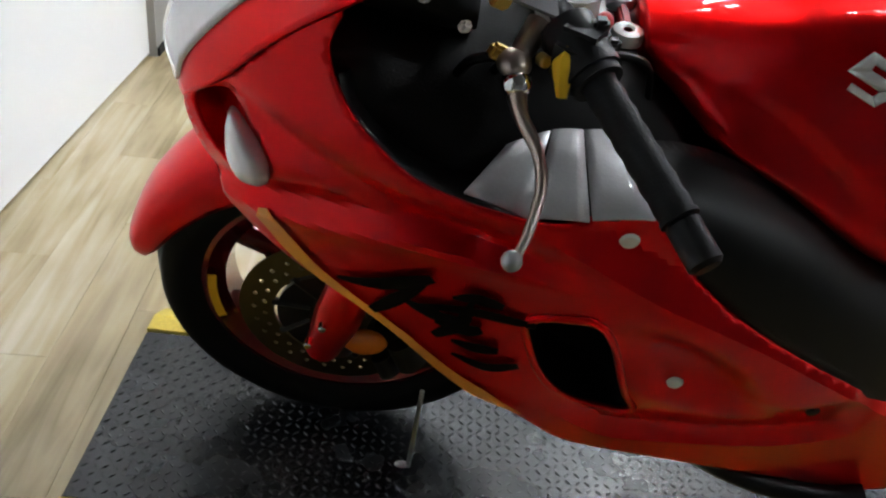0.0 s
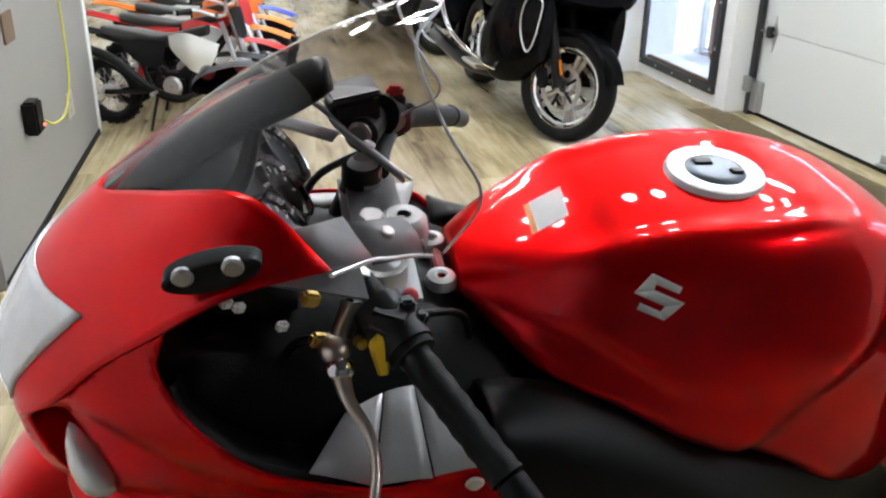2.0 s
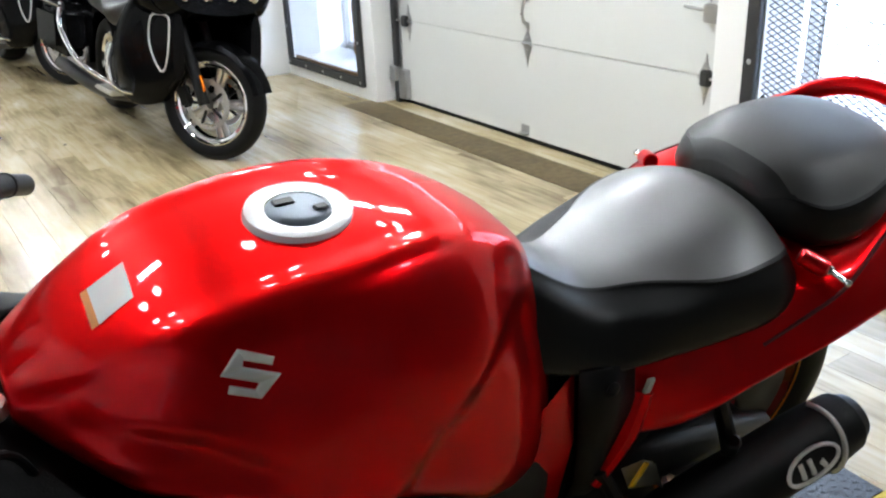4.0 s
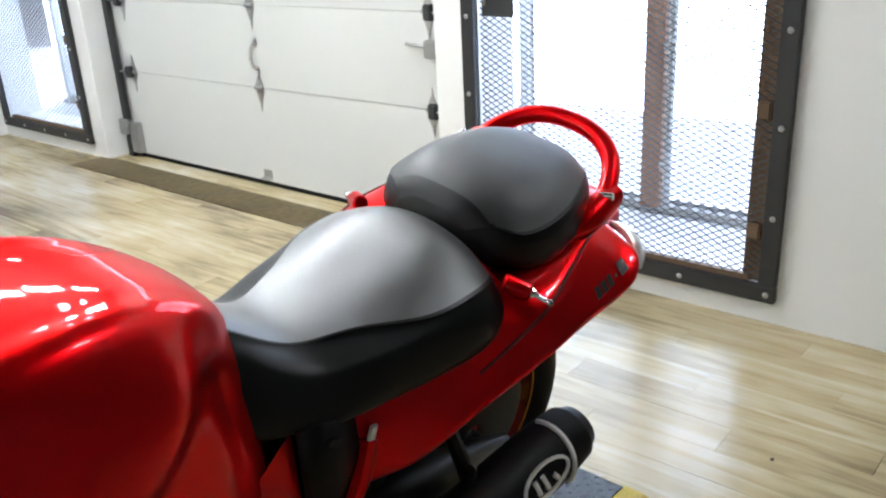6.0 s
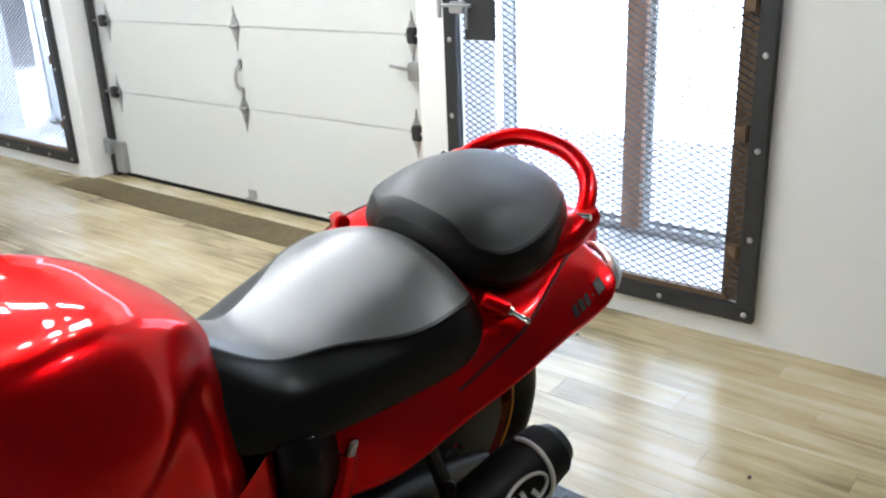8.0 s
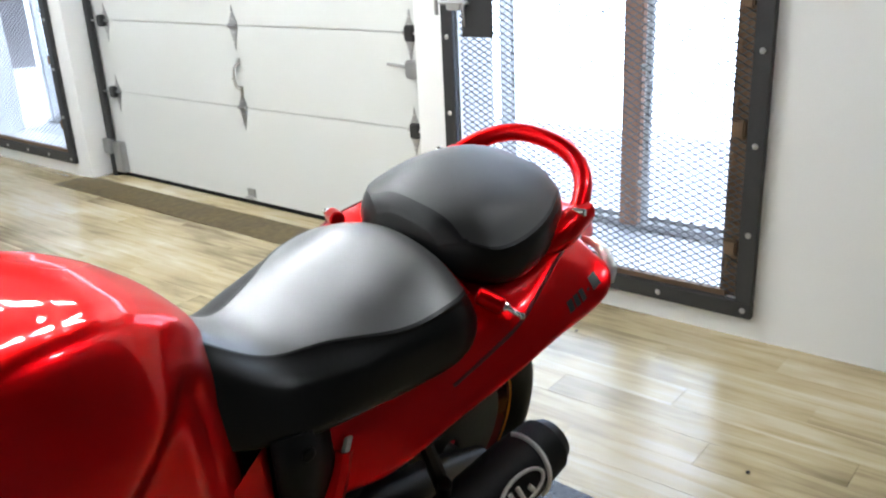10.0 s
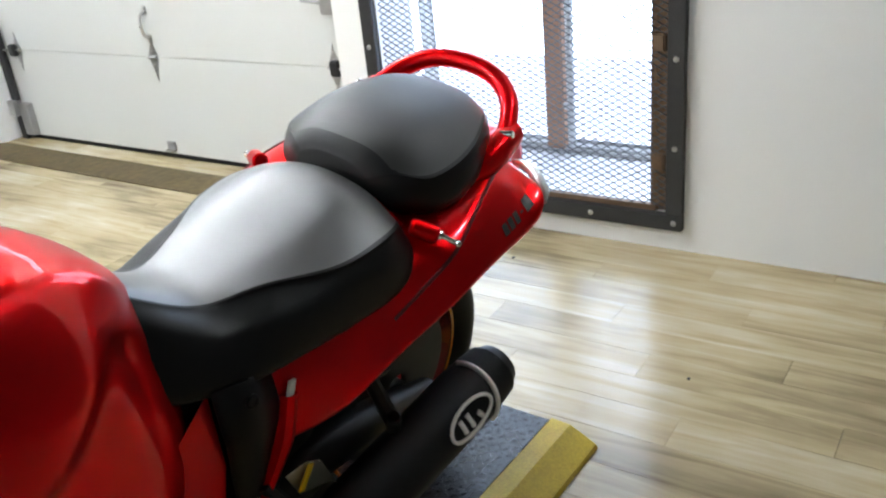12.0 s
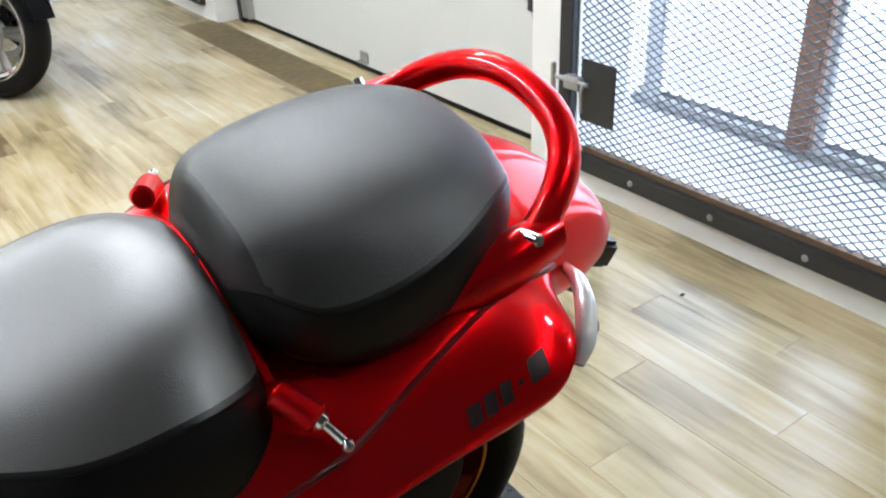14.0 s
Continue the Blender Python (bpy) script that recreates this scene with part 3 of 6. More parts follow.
# Strip lights above the view, added to light the room.
TUBE = glow("tube_glow", (0.90, 0.955, 1.0), 131)
strip = thing("strip_light", pose(1.0, -0.9, HIGH), "short white ceiling strip light out of view, added as fill", "strip light", "ceiling strip lights")
part("housing", box((0.42, 0.15, 0.05), (0, 0, -0.026), 0.008), WHITEPL, strip)
part("diffuser", box((0.36, 0.10, 0.02), (0, 0, -0.062), 0.006), TUBE, strip, "glowing diffuser")
for x, y in STRIPS[1:]:
    copy_thing(strip, pose(x, y, HIGH))
strip.matrix_world = pose(*STRIPS[0], HIGH)

# outlet, cord and plate on the grey partition
outlet = thing("wall_outlet", pose(-0.46, 5.02, 0.34), "beige double wall outlet with a yellow cord plugged in", "outlet")
part("cover", box((0.008, 0.15, 0.13), (0.004, 0, 0), 0.003), BEIGE, outlet)
for k in (-1, 1):
    part("socket", box((0.004, 0.035, 0.03), (0.01, 0, k * 0.03), 0.001), GREY, outlet)
charger = thing("charger_box", pose(-0.46, 4.16, 0.49), "black charger box with a red light on the grey partition", "charger")
part("case", box((0.06, 0.11, 0.14), (0.032, 0, 0), 0.01), BLACK, charger)
part("indicator", ball((0.063, 0.03, -0.04), (0.004, 0.007, 0.007), 8), glow("red_indicator", (1, 0.1, 0.05), 4), charger)
cord = thing("extension_cord", pose(-0.43, 0, 0), "yellow extension cord hanging along the partition", "cord")
part("cable", tube([(0.0, 4.34, 0.43), (0.03, 4.40, 0.40), (0.035, 4.62, 0.40), (0.02, 4.86, 0.50), (0.005, 4.97, 0.70), (0, 4.97, 0.95), (0, 4.93, 1.25), (0, 4.9, 2.0)], 0.005, 8), CORDY, cord)
plate_w = thing("switch_plate", pose(-0.46, 4.12, 0.86), "brown metal switch plate on the grey partition", "switch")
part("cover", box((0.008, 0.16, 0.12), (0.004, 0, 0), 0.003), RUST, plate_w)

# ---- the mat under the sport motorcycle ----
mat_m = pose(1.194, 1.565, 0, 0, 0, -2.4)
mat = thing("floor_mat", mat_m, "black diamond-plate rubber mat with worn yellow edges, on the plank floor", "mat")
ML, MW, MH = 2.486, 0.68, 0.05
part("slab", box((ML, MW - 0.22, MH - 0.004), (0, 0, MH / 2 - 0.002), 0.004), MATB, mat, smooth=False)
for s in (-1, 1):
    y0, y1 = s * (MW / 2 - 0.11), s * (MW / 2 + 0.02)
    part("edge_strip", sheet([[(u, y0, 0.0), (u, y0 + s * 0.002, MH), (u, y0 + s * 0.055, MH - 0.002), (u, y1 - s * 0.004, 0.012), (u, y1, 0)] for u in (-ML / 2, ML / 2)], True, True),
         MATY, mat, "yellow bevelled edge strip", smooth=False)
verts, faces = [], []
P = 0.0185
for i in range(int(ML / P)):
    for j in range(int((MW - 0.24) / P)):
        cx, cy = -ML / 2 + 0.012 + i * P, -(MW - 0.24) / 2 + 0.01 + j * P
        a = radians(45 if (i + j) % 2 else -45)
        c, s = math.cos(a), math.sin(a)
        k = len(verts)
        for lx, ly in ((-0.009, 0), (0, -0.0028), (0.009, 0), (0, 0.0028)):
            verts.append((cx + lx * c - ly * s, cy + lx * s + ly * c, MH - 0.0045))
        for lx in (-0.004, 0.004):
            verts.append((cx + lx * c, cy + lx * s, MH - 0.0022))
        faces += [(k, k + 1, k + 4), (k + 1, k + 2, k + 5), (k + 1, k + 5, k + 4), (k + 2, k + 3, k + 5), (k + 3, k, k + 4), (k + 3, k + 4, k + 5)]
tagged(part("tread_pattern", (verts, faces), MATB, mat, smooth=False), kind="stuff")

from mathutils.bvhtree import BVHTree

# ---- the red sport motorcycle ----
BIKE = pose(0.055, 1.595, 0.055, 12.5, 0, -1.7) @ Matrix.Scale(1.1, 4)
bike = thing("sport_motorcycle", BIKE, "glossy candy red sport motorcycle leaning on a black mat", "motorcycle")


def bp(name, shape, mat_, label="", parent=None, **k):
    return part(name, shape, mat_, parent or bike, label, **k)


def both(name, make, mat_, label="", parent=None, **k):
    """The same part on both sides; make(side) with side -1 (rider's left) or 1."""
    return [bp(name, make(s), mat_, label, parent, **k) for s in (-1, 1)]


def wheel(name, at, r, width, rim, red, spokes, turn=0.0, owner=None):
    """Tyre, rim and hub round the v axis."""
    w = part(name, lathe([(0.03, -0.035), (0.042, -0.03), (0.045, 0), (0.042, 0.03), (0.03, 0.035)], 24), red, owner or bike)
    w.matrix_local = Matrix.Translation(at) @ Matrix.Rotation(turn, 4, "Z")
    h = width / 2
    prof = [(rim - 0.004, -h * 0.62), (rim + 0.012, -h * 0.82), (rim + (r - rim) * 0.45, -h), (rim + (r - rim) * 0.75, -h * 0.93),
            (r - 0.012, -h * 0.62), (r - 0.002, -h * 0.3), (r, 0)]
    prof = prof + [(a, -b) for a, b in prof[-2::-1]]
    part("tyre", lathe(curve(prof, 3), 64), TYRE, w, "black road tyre")
    lip = [(rim - 0.022, -h * 0.5), (rim + 0.006, -h * 0.66), (rim + 0.007, -h * 0.72), (rim - 0.004, -h * 0.74), (rim - 0.03, -h * 0.45), (rim - 0.034, 0)]
    part("rim", lathe(lip + [(a, -b) for a, b in lip[-2::-1]], 64), red, w)
    sp = []
    for i in range(spokes):
        a = 2 * math.pi * i / spokes + 0.4
        for d in (-0.1, 0.1):
            c0, c1 = a + d * 0.4, a + d * 1.6
            sp.append(tube([(0.036 * math.cos(c0), 0, 0.036 * math.sin(c0)), (0.1 * math.cos(a + d), -0.004, 0.1 * math.sin(a + d)),
                            ((rim - 0.026) * math.cos(c1), 0, (rim - 0.026) * math.sin(c1))], [0.024, 0.016, 0.02], 10))
    for one in sp:
        part("spoke", one, red, w)
    return w


def disc(parent, r, v, mat_=GOLD, holes=26):
    """A drilled brake disc on its carrier."""
    small = [circle(0.85 * r * math.cos(a) + 0, 0.85 * r * math.sin(a), 0.0042, 8) for a in np.arange(holes) * 2 * math.pi / holes]
    small += [circle(0.74 * r * math.cos(a), 0.74 * r * math.sin(a), 0.0042, 8) for a in (np.arange(holes) + 0.5) * 2 * math.pi / holes]
    d = part("brake_disc", plate(circle(0, 0, r, 64), [circle(0, 0, 0.64 * r, 48)] + small, lambda p: np.stack([p[:, 0], np.full(len(p), v), p[:, 1]], 1), 0.012),
             mat_, parent, "drilled brake disc", smooth=False)
    thick(d, 0.005, 0)
    part("disc_carrier", lathe([(.03, v - .004), (.085 * r / .141, v - .004), (.085 * r / .141, v + .004), (.03, v + .004), (.03, v - .004)], 32), BLACK, d, "black disc carrier")
    arms = [tube([(0.04 * math.cos(a), v, 0.04 * math.sin(a)), (0.66 * r * math.cos(a + 0.2), v, 0.66 * r * math.sin(a + 0.2))], 0.007, 6) for a in np.arange(9) * 2 * math.pi / 9]
    for arm in arms:
        part("carrier_arm", arm, BLACK, d)
    return d


AX = np.array((0.297, 0.100, 0.268))
OLD = np.array((0.315, 0.0, 0.42))
STEER = radians(-3)
front = wheel("front_wheel", AX, 0.293, 0.118, 0.211, RED_ROUGH, 3, STEER)
disc(front, 0.148, -0.070)
disc(front, 0.148, 0.070)
part("rim_tape", sheet([[(r * math.cos(a), -.0475 + (.204 - r) * .2, r * math.sin(a)) for r in (.191, .198, .204)] for a in np.linspace(radians(172), radians(200), 8)]), YELLOW, front, "yellow wheel weight tape")
REAR = (1.797, 0.045, 0.272)
rear = wheel("rear_wheel", REAR, 0.286, 0.172, 0.198, RED_ROUGH, 3)
part("rim_stripe", lathe([(0.198, -0.066), (0.2, -0.067), (0.203, -0.067), (0.205, -0.066)], 64), AMBER, rear, "thin orange rim stripe")
part("sprocket", lathe([(.03, -.068), (.155, -.066), (.165, -.062), (.165, -.058), (.03, -.056)], 48), VOID, rear, "black chain sprocket")
disc(rear, 0.11, 0.05, GOLD, 18)

# forks, callipers, front fender


def low(*p):
    """A place beside the front axle, from its place on the upright machine."""
    return tuple(AX + (np.array(p) - OLD) * (1.06, 1.06, 1.06))


for s in (-1, 1):
    leg = bp("fork_leg", tube([low(.318, s * .098, .40), low(.36, s * .098, .52), (.42, s * .098 + .045, .60), (.515, s * .098, .885)], [.03, .027, .024, .023], 16), DGREY)
    part("fork_guard", tube([low(.30, s * .118, .41), low(.325, s * .125, .50), low(.35, s * .118, .60)], [.026, .036, .03], 12), RED, leg, "red fork guard")
    part("guard_bolt", rod(low(.285, s * .14, .455), low(.285, s * .156, .455), .006, 10), CHROME, leg)
    part("guard_bolt", rod(low(.305, s * .15, .50), low(.305, s * .162, .50), .006, 10), CHROME, leg)
    cal = bp("brake_calliper", merge(box((.08, .055, .125), low(.425, s * .085, .415), .014, (0, -24, 0)), tube([low(.41, s * .116, .44), low(.43, s * .122, .40)], .024, 12),
                                     tube([low(.385, s * .114, .40), low(.40, s * .12, .37)], .017, 12)), BLACK)
    part("calliper_bolt", rod(low(.44, s * .115, .46), low(.44, s * .125, .46), .006, 10), BRASS, cal)
    bp("reflector", ball((AX[0] + .048, AX[1] + s * .132, AX[2] + .020), (.034, .012, .027), 16), AMBER, "round amber reflector on the calliper")
bp("front_axle", rod(low(.315, -.125, .42), low(.315, .125, .42), .014), STEEL)
fen = []
for deg, hw, dr, droop in ((169, 0.024, 0.006, 0.018), (163, 0.048, 0.012, 0.030), (156, 0.062, 0.017, 0.05), (142, 0.072, 0.02, 0.062), (124, 0.077, 0.022, 0.07), (102, 0.078, 0.022, 0.075), (78, 0.074, 0.02, 0.07), (55, 0.066, 0.014, 0.06)):
    a = radians(deg)
    row = []
    for v, drop in ((-1, 1.0), (-0.99, 0.62), (-0.84, 0.22), (-0.48, 0.04), (0, 0), (0.48, 0.04), (0.84, 0.22), (0.99, 0.62), (1, 1.0)):
        rr = 0.306 + dr * 1.6 - drop * droop
        row.append((AX[0] + rr * math.cos(a), AX[1] + v * hw * 1.08 - .012, AX[2] + rr * math.sin(a)))
    fen.append(row)
g = np.array(fen)
g = curve(g.reshape(len(g), -1), 5).reshape(-1, 9, 3)
g = curve(g.transpose(1, 0, 2).reshape(9, -1), 4).reshape(33, -1, 3)
thick(bp("front_fender", sheet(g), RED, "red front fender"), 0.003)

# side fairing: plane outline in (u, w), v from a smooth field
field = smooth_field([(.152, .76, -.12), (.208, .661, -.16), (.225, .725, -.187), (.325, .601, -.215), (.479, .494, -.245), (.616, .399, -.235),
                      (.894, .395, -.235), (1.04, .36, -.22), (.307, .881, -.2), (.391, .796, -.25), (.498, .779, -.272), (.597, .751, -.276),
                      (.665, .736, -.28), (.777, .67, -.28), (.918, .577, -.27), (.702, .545, -.264), (.6, .64, -.275), (.52, .58, -.258),
                      (.4, .69, -.245), (.3, .765, -.217), (.205, .815, -.155), (.255, .872, -.176), (.17, .79, -.135), (1.08, .46, -.23), (.8, .5, -.262)])
GROOVE = curve([(.21, .80), (.255, .79), (.305, .775), (.37, .756), (.45, .738)], 6)
FOLD_UP = curve([(.47, .765), (.52, .752), (.565, .733), (.641, .694), (.704, .667), (.779, .631), (.85, .592), (.909, .556), (.98, .51)], 10)
LIP = curve([(.50, .556), (.535, .508), (.574, .468), (.62, .430), (.665, .410), (.75, .420), (.859, .436), (.93, .468), (.97, .49)], 10)
LIP_IN = curve([(.521, .58), (.558, .515), (.608, .460), (.65, .448), (.699, .447), (.797, .457), (.921, .487)], 10)
LEDGE = curve([(.17, .672), (.21, .69), (.255, .702), (.32, .716), (.40, .726), (.484, .722), (.55, .712), (.60, .705)], 8)


def near(p, line):
    return np.min(np.sqrt(((p[:, None] - line[None]) ** 2).sum(2)), 1)


def signed(p, line):
    """Distance to a line, positive above it as it runs to the right."""
    a, t = line[:-1], line[1:] - line[:-1]
    r = p[:, None] - a[None]
    along = np.clip((r * t[None]).sum(2) / (t * t).sum(1)[None], 0, 1)
    gap = r - along[..., None] * t[None]
    d2 = (gap ** 2).sum(2)
    k = d2.argmin(1)
    i = np.arange(len(p))
    r, t = r[i, k], t[k]
    return np.sqrt(d2[i, k]) * np.sign(t[:, 0] * r[:, 1] - t[:, 1] * r[:, 0])


def side_v(p):
    """The fairing's outward reach: a smooth field with a groove, a ledge and a dished vent panel."""
    v = field(p)
    d = signed(p, LEDGE)
    fade = np.clip((.58 - p[:, 0]) / .10, 0, 1)
    step = np.clip(.5 - d / .030, 0, 1)
    step = step * step * (3 - 2 * step)
    v = v + fade * (.015 * np.exp(-(np.maximum(d, 0) / .03) ** 2) * (1 - step) - .009 * step * np.exp(-(np.minimum(d, 0) / .03) ** 2))
    f = signed(p, FOLD_UP)
    v = v + .95 * np.clip(f, 0, .03) * np.clip((p[:, 0] - .50) / .08, 0, 1)
    q = signed(p, LIP)
    v = v + .024 * np.clip(q / .026, 0, 1) * np.clip(1 - q / .11, 0, 1) * np.clip((p[:, 0] - .56) / .07, 0, 1) * np.clip((.93 - p[:, 0]) / .03, 0, 1)
    v = v + 0.009 * np.exp(-(near(p, GROOVE) / 0.016) ** 2)
    dish = np.exp(-((((p[:, 0] - 0.71) / 0.085) ** 2 + ((p[:, 1] - 0.575 + 0.6 * (p[:, 0] - 0.71)) / 0.045) ** 2) ** 1.6))
    return v + 0.028 * dish


OUTER = curve([(.152, .765), (.175, .705), (.208, .655), (.26, .622), (.325, .598), (.40, .55), (.479, .49), (.55, .436), (.616, .383), (.75, .364), (.894, .332), (1.04, .305),
               (1.11, .36), (1.09, .45), (1.0, .51), (.918, .567), (.82, .622), (.737, .668), (.675, .712), (.640, .750), (.612, .780), (.588, .786), (.545, .776), (.498, .779), (.44, .785),
               (.391, .796), (.35, .82), (.324, .845), (.307, .885), (.315, .925), (.255, .872), (.205, .815)], 5, True)
VENT = curve([(.520, .642), (.555, .656), (.592, .654), (.622, .60), (.648, .53), (.672, .482), (.645, .468), (.600, .487), (.552, .545), (.528, .60)], 5, True)
INTAKE = curve([(.166, .772), (.18, .792), (.206, .801), (.235, .777), (.252, .747), (.238, .718), (.212, .715), (.178, .742)], 5, True)


def lift(side, off=0.0):
    return lambda p: np.stack([p[:, 0], -side * (side_v(p) + off), p[:, 1]], 1)


for s in (-1, 1):
    fair = bp("side_fairing", plate(OUTER, [VENT, INTAKE], lift(s), 0.007, [FOLD_UP, LIP, LIP_IN, LEDGE[:-16]]), RED, "red side fairing with an air vent", angle=24)
    thick(fair, 0.004, 1 if s > 0 else -1)
    # dark lining of the vent and red scoop of the intake
    for loop, depth, mt, nm in ((VENT, 0.07, BLACK, "vent_lining"), (INTAKE, 0.05, RED, "intake_scoop")):
        rim = lift(s, 0.002)(loop)
        mid = loop.mean(0)
        deep = lift(s, depth)(mid + (loop - mid) * 0.82)
        mids = lift(s, depth)(mid + (loop - mid) * 0.05)
        v, f = sheet([rim, deep, mids], True)
        part(nm, (v, f + [tuple(range(2 * len(loop), 3 * len(loop)))]), mt, fair)
    # lip round the vent
    part("vent_lip", tube(list(lift(s, -0.001)(np.concatenate([VENT[::3], VENT[:1]]))), 0.0045, 8, 3), RED, fair)
    lens = curve([(.207, .781), (.234, .766), (.253, .741), (.243, .716), (.214, .713), (.201, .742)], 5, True)
    mid = lens.mean(0)
    rows = [lift(s, 0.012)(lens)] + [lift(s, o)(mid + (lens - mid) * k) for o, k in ((-0.006, 0.93), (-0.014, 0.7), (-0.019, 0.4), (-0.02, 0.05))]
    v, f = sheet(rows, True)
    part("turn_signal", (v, f + [tuple(range(4 * len(lens), 5 * len(lens)))]), LENS, fair, "clear turn signal lens")
    for u, w in ((.597, .752), (.702, .545)):
        p0, p1 = lift(s, -0.002)(np.array([(u, w)]))[0], lift(s, -0.007)(np.array([(u, w)]))[0]
        part("fairing_bolt", rod(p0, p1, 0.010, 14), NICKEL, fair)
    p0 = lift(s, -0.001)(np.array([(.86, .535)]))[0]
    part("rubber_plug", ball(p0, (0.008, 0.004, 0.008), 10), BLACK, fair)
    # brush-stroke decal of plain strokes
    strokes = [(.010, [(.322, .631), (.362, .642), (.396, .659), (.420, .676)]), (.009, [(.413, .662), (.389, .631), (.361, .595)]), (.009, [(.442, .654), (.466, .662), (.493, .659)]),
               (.008, [(.405, .627), (.465, .640), (.529, .639)]), (.009, [(.462, .655), (.454, .613), (.429, .584)]), (.010, [(.428, .609), (.460, .606), (.477, .613)]),
               (.009, [(.448, .583), (.475, .579), (.499, .581)]), (.008, [(.451, .559), (.491, .548), (.524, .561)]), (.009, [(.391, .631), (.427, .619), (.458, .620)])]
    for broad, line in strokes:
        ln = curve(line, 8)
        d = np.gradient(ln, axis=0)
        nrm = np.stack([-d[:, 1], d[:, 0]], 1) / np.linalg.norm(d, axis=1)[:, None]
        wd = broad * np.sin(np.linspace(0.3, 2.5, len(ln)))[:, None]
        part("decal_stroke", sheet([lift(s, -0.0052)(ln - nrm * wd), lift(s, -0.0058)(ln), lift(s, -0.0052)(ln + nrm * wd)]), DECAL, fair, "black brush stroke decal")
    ln = curve([(.243, .695), (.252, .676), (.271, .648), (.297, .626), (.344, .600), (.393, .568), (.446, .523), (.500, .484), (.545, .455)], 5)
    d = np.gradient(ln, axis=0)
    nrm = np.stack([-d[:, 1], d[:, 0]], 1) / np.linalg.norm(d, axis=1)[:, None]
    wd = np.interp(np.linspace(0, 1, len(ln)), (0, .08, .25, .5, .7, .85, 1), (.005, .015, .013, .006, .007, .010, .001))[:, None]
    part("flame_decal", sheet([lift(s, -0.0046)(ln + nrm * wd * k) for k in (-1, -.5, 0, .5, 1)]), FLAME, fair, "tapering gold orange flame decal")

# nose cowl: half patch, centre line to side line
NOSE = np.array([
    [(.125, 0, .752), (.132, -.05, .753), (.142, -.09, .757), (.155, -.122, .765)],
    [(.116, 0, .79), (.128, -.06, .795), (.16, -.11, .805), (.205, -.155, .815)],
    [(.148, 0, .85), (.165, -.065, .855), (.205, -.125, .862), (.255, -.178, .872)],
    [(.185, 0, .90), (.21, -.07, .905), (.262, -.138, .918), (.315, -.202, .925)],
    [(.22, 0, .935), (.262, -.07, .95), (.33, -.135, .975), (.385, -.202, .965)],
    [(.248, 0, .96), (.31, -.062, .986), (.40, -.125, 1.014), (.466, -.184, .972)]])


def nose_grid(side, n=6):
    full = np.concatenate([NOSE[:, :0:-1], NOSE * (1, -1, 1)], 1)
    g1 = curve(full.reshape(len(full), -1), n).reshape(-1, full.shape[1], 3)
    return curve(g1.transpose(1, 0, 2).reshape(full.shape[1], -1), n).reshape(-1, g1.shape[0], 3)


ng = nose_grid(1)
cowl = bp("nose_cowl", sheet(ng), RED, "red nose cowl")
thick(cowl, 0.004, 1)
c0 = ng.shape[0] // 2
nn = np.cross(np.gradient(ng, axis=0), np.gradient(ng, axis=1))
nn /= np.linalg.norm(nn, axis=2)[..., None]
if nn[c0, 5, 0] > 0:
    nn = -nn
lens_g = (ng + nn * 0.008)[c0 - 12:c0 + 13, 1:17]
head = part("headlight", sheet(lens_g), LENS, cowl, "clear stacked headlight lens")
thick(head, 0.01, -1)
for s in (-1, 1):
    base = []
    for p in circle(0, 0, 0.043, 24, 0.0155):
        u, w = 0.366 + p[0] * 0.97, 0.988 + p[1] + p[0] * 0.2
        base.append((u, s * (0.1965 + 0.012 * (u - .366)), w))
    base = np.array(base)
    mid = base.mean(0)
    pad = sheet([base + (0, -s * 0.012, 0), base + (0, s * 0.006, 0), mid + (base - mid) * 0.9 + (0, s * 0.009, 0), mid + (base - mid) * 0.05 + (0, s * 0.009, 0)], True)
    mirror = part("mirror_pad", (pad[0], pad[1] + [tuple(range(72, 96))]), RUBBER, cowl, "black rubber mirror mount pad")
    for u, w in ((.343, .990), (.384, .998)):
        part("mirror_stud", rod((u, s * 0.2, w), (u, s * 0.2085, w), 0.0095, 14), ALU, mirror)
    part("cowl_bolt", rod((.430, s * 0.158, .977), (.430, s * 0.166, .986), 0.009, 14), ALU, cowl)

# windscreen
BASE = [(.248, 0, .965), (.31, -.062, .991), (.39, -.12, 1.012), (.42, -.15, 1.005), (.462, -.178, .972)]
TOP = [(.585, 0, 1.146), (.552, -.06, 1.128), (.578, -.10, 1.062), (.612, -.118, 1.000), (.572, -.146, .957)]
MID = [(.40, 0, 1.075), (.425, -.07, 1.068), (.485, -.118, 1.045), (.51, -.146, 1.010), (.515, -.168, .968)]
half = np.array([BASE, MID, TOP])
full = np.concatenate([half[:, :0:-1], half * (1, -1, 1)], 1)
g1 = curve(full.reshape(3, -1), 8).reshape(-1, full.shape[1], 3)
g1 = curve(g1.transpose(1, 0, 2).reshape(full.shape[1], -1), 5).reshape(-1, g1.shape[0], 3)
screen = bp("windscreen", sheet(g1), SCREEN, "clear bubble windscreen")
screen.visible_shadow = False
part("screen_edge", tube(list(g1[::2, -1]), 0.0016, 6, 2), LINER, screen, "polished screen edge")

# dark visor over the instruments, inside the screen
SMOKE = material("dark_smoked_plastic", (0.004, 0.0026, 0.0022), 0.30, 0, 0, 0.05, 9, 0, 300, 0.06)
vis = []
for u, w, hw in ((.258, .960, .034), (.290, .992, .046), (.340, 1.030, .052), (.395, 1.064, .052), (.440, 1.086, .050), (.468, 1.098, .042), (.476, 1.097, .030)):
    vis.append([(u + .05 * k * k * hw, k * hw, w - .013 - .012 * k * k) for k in np.linspace(-1, 1, 9)])
g1v = np.array(vis)
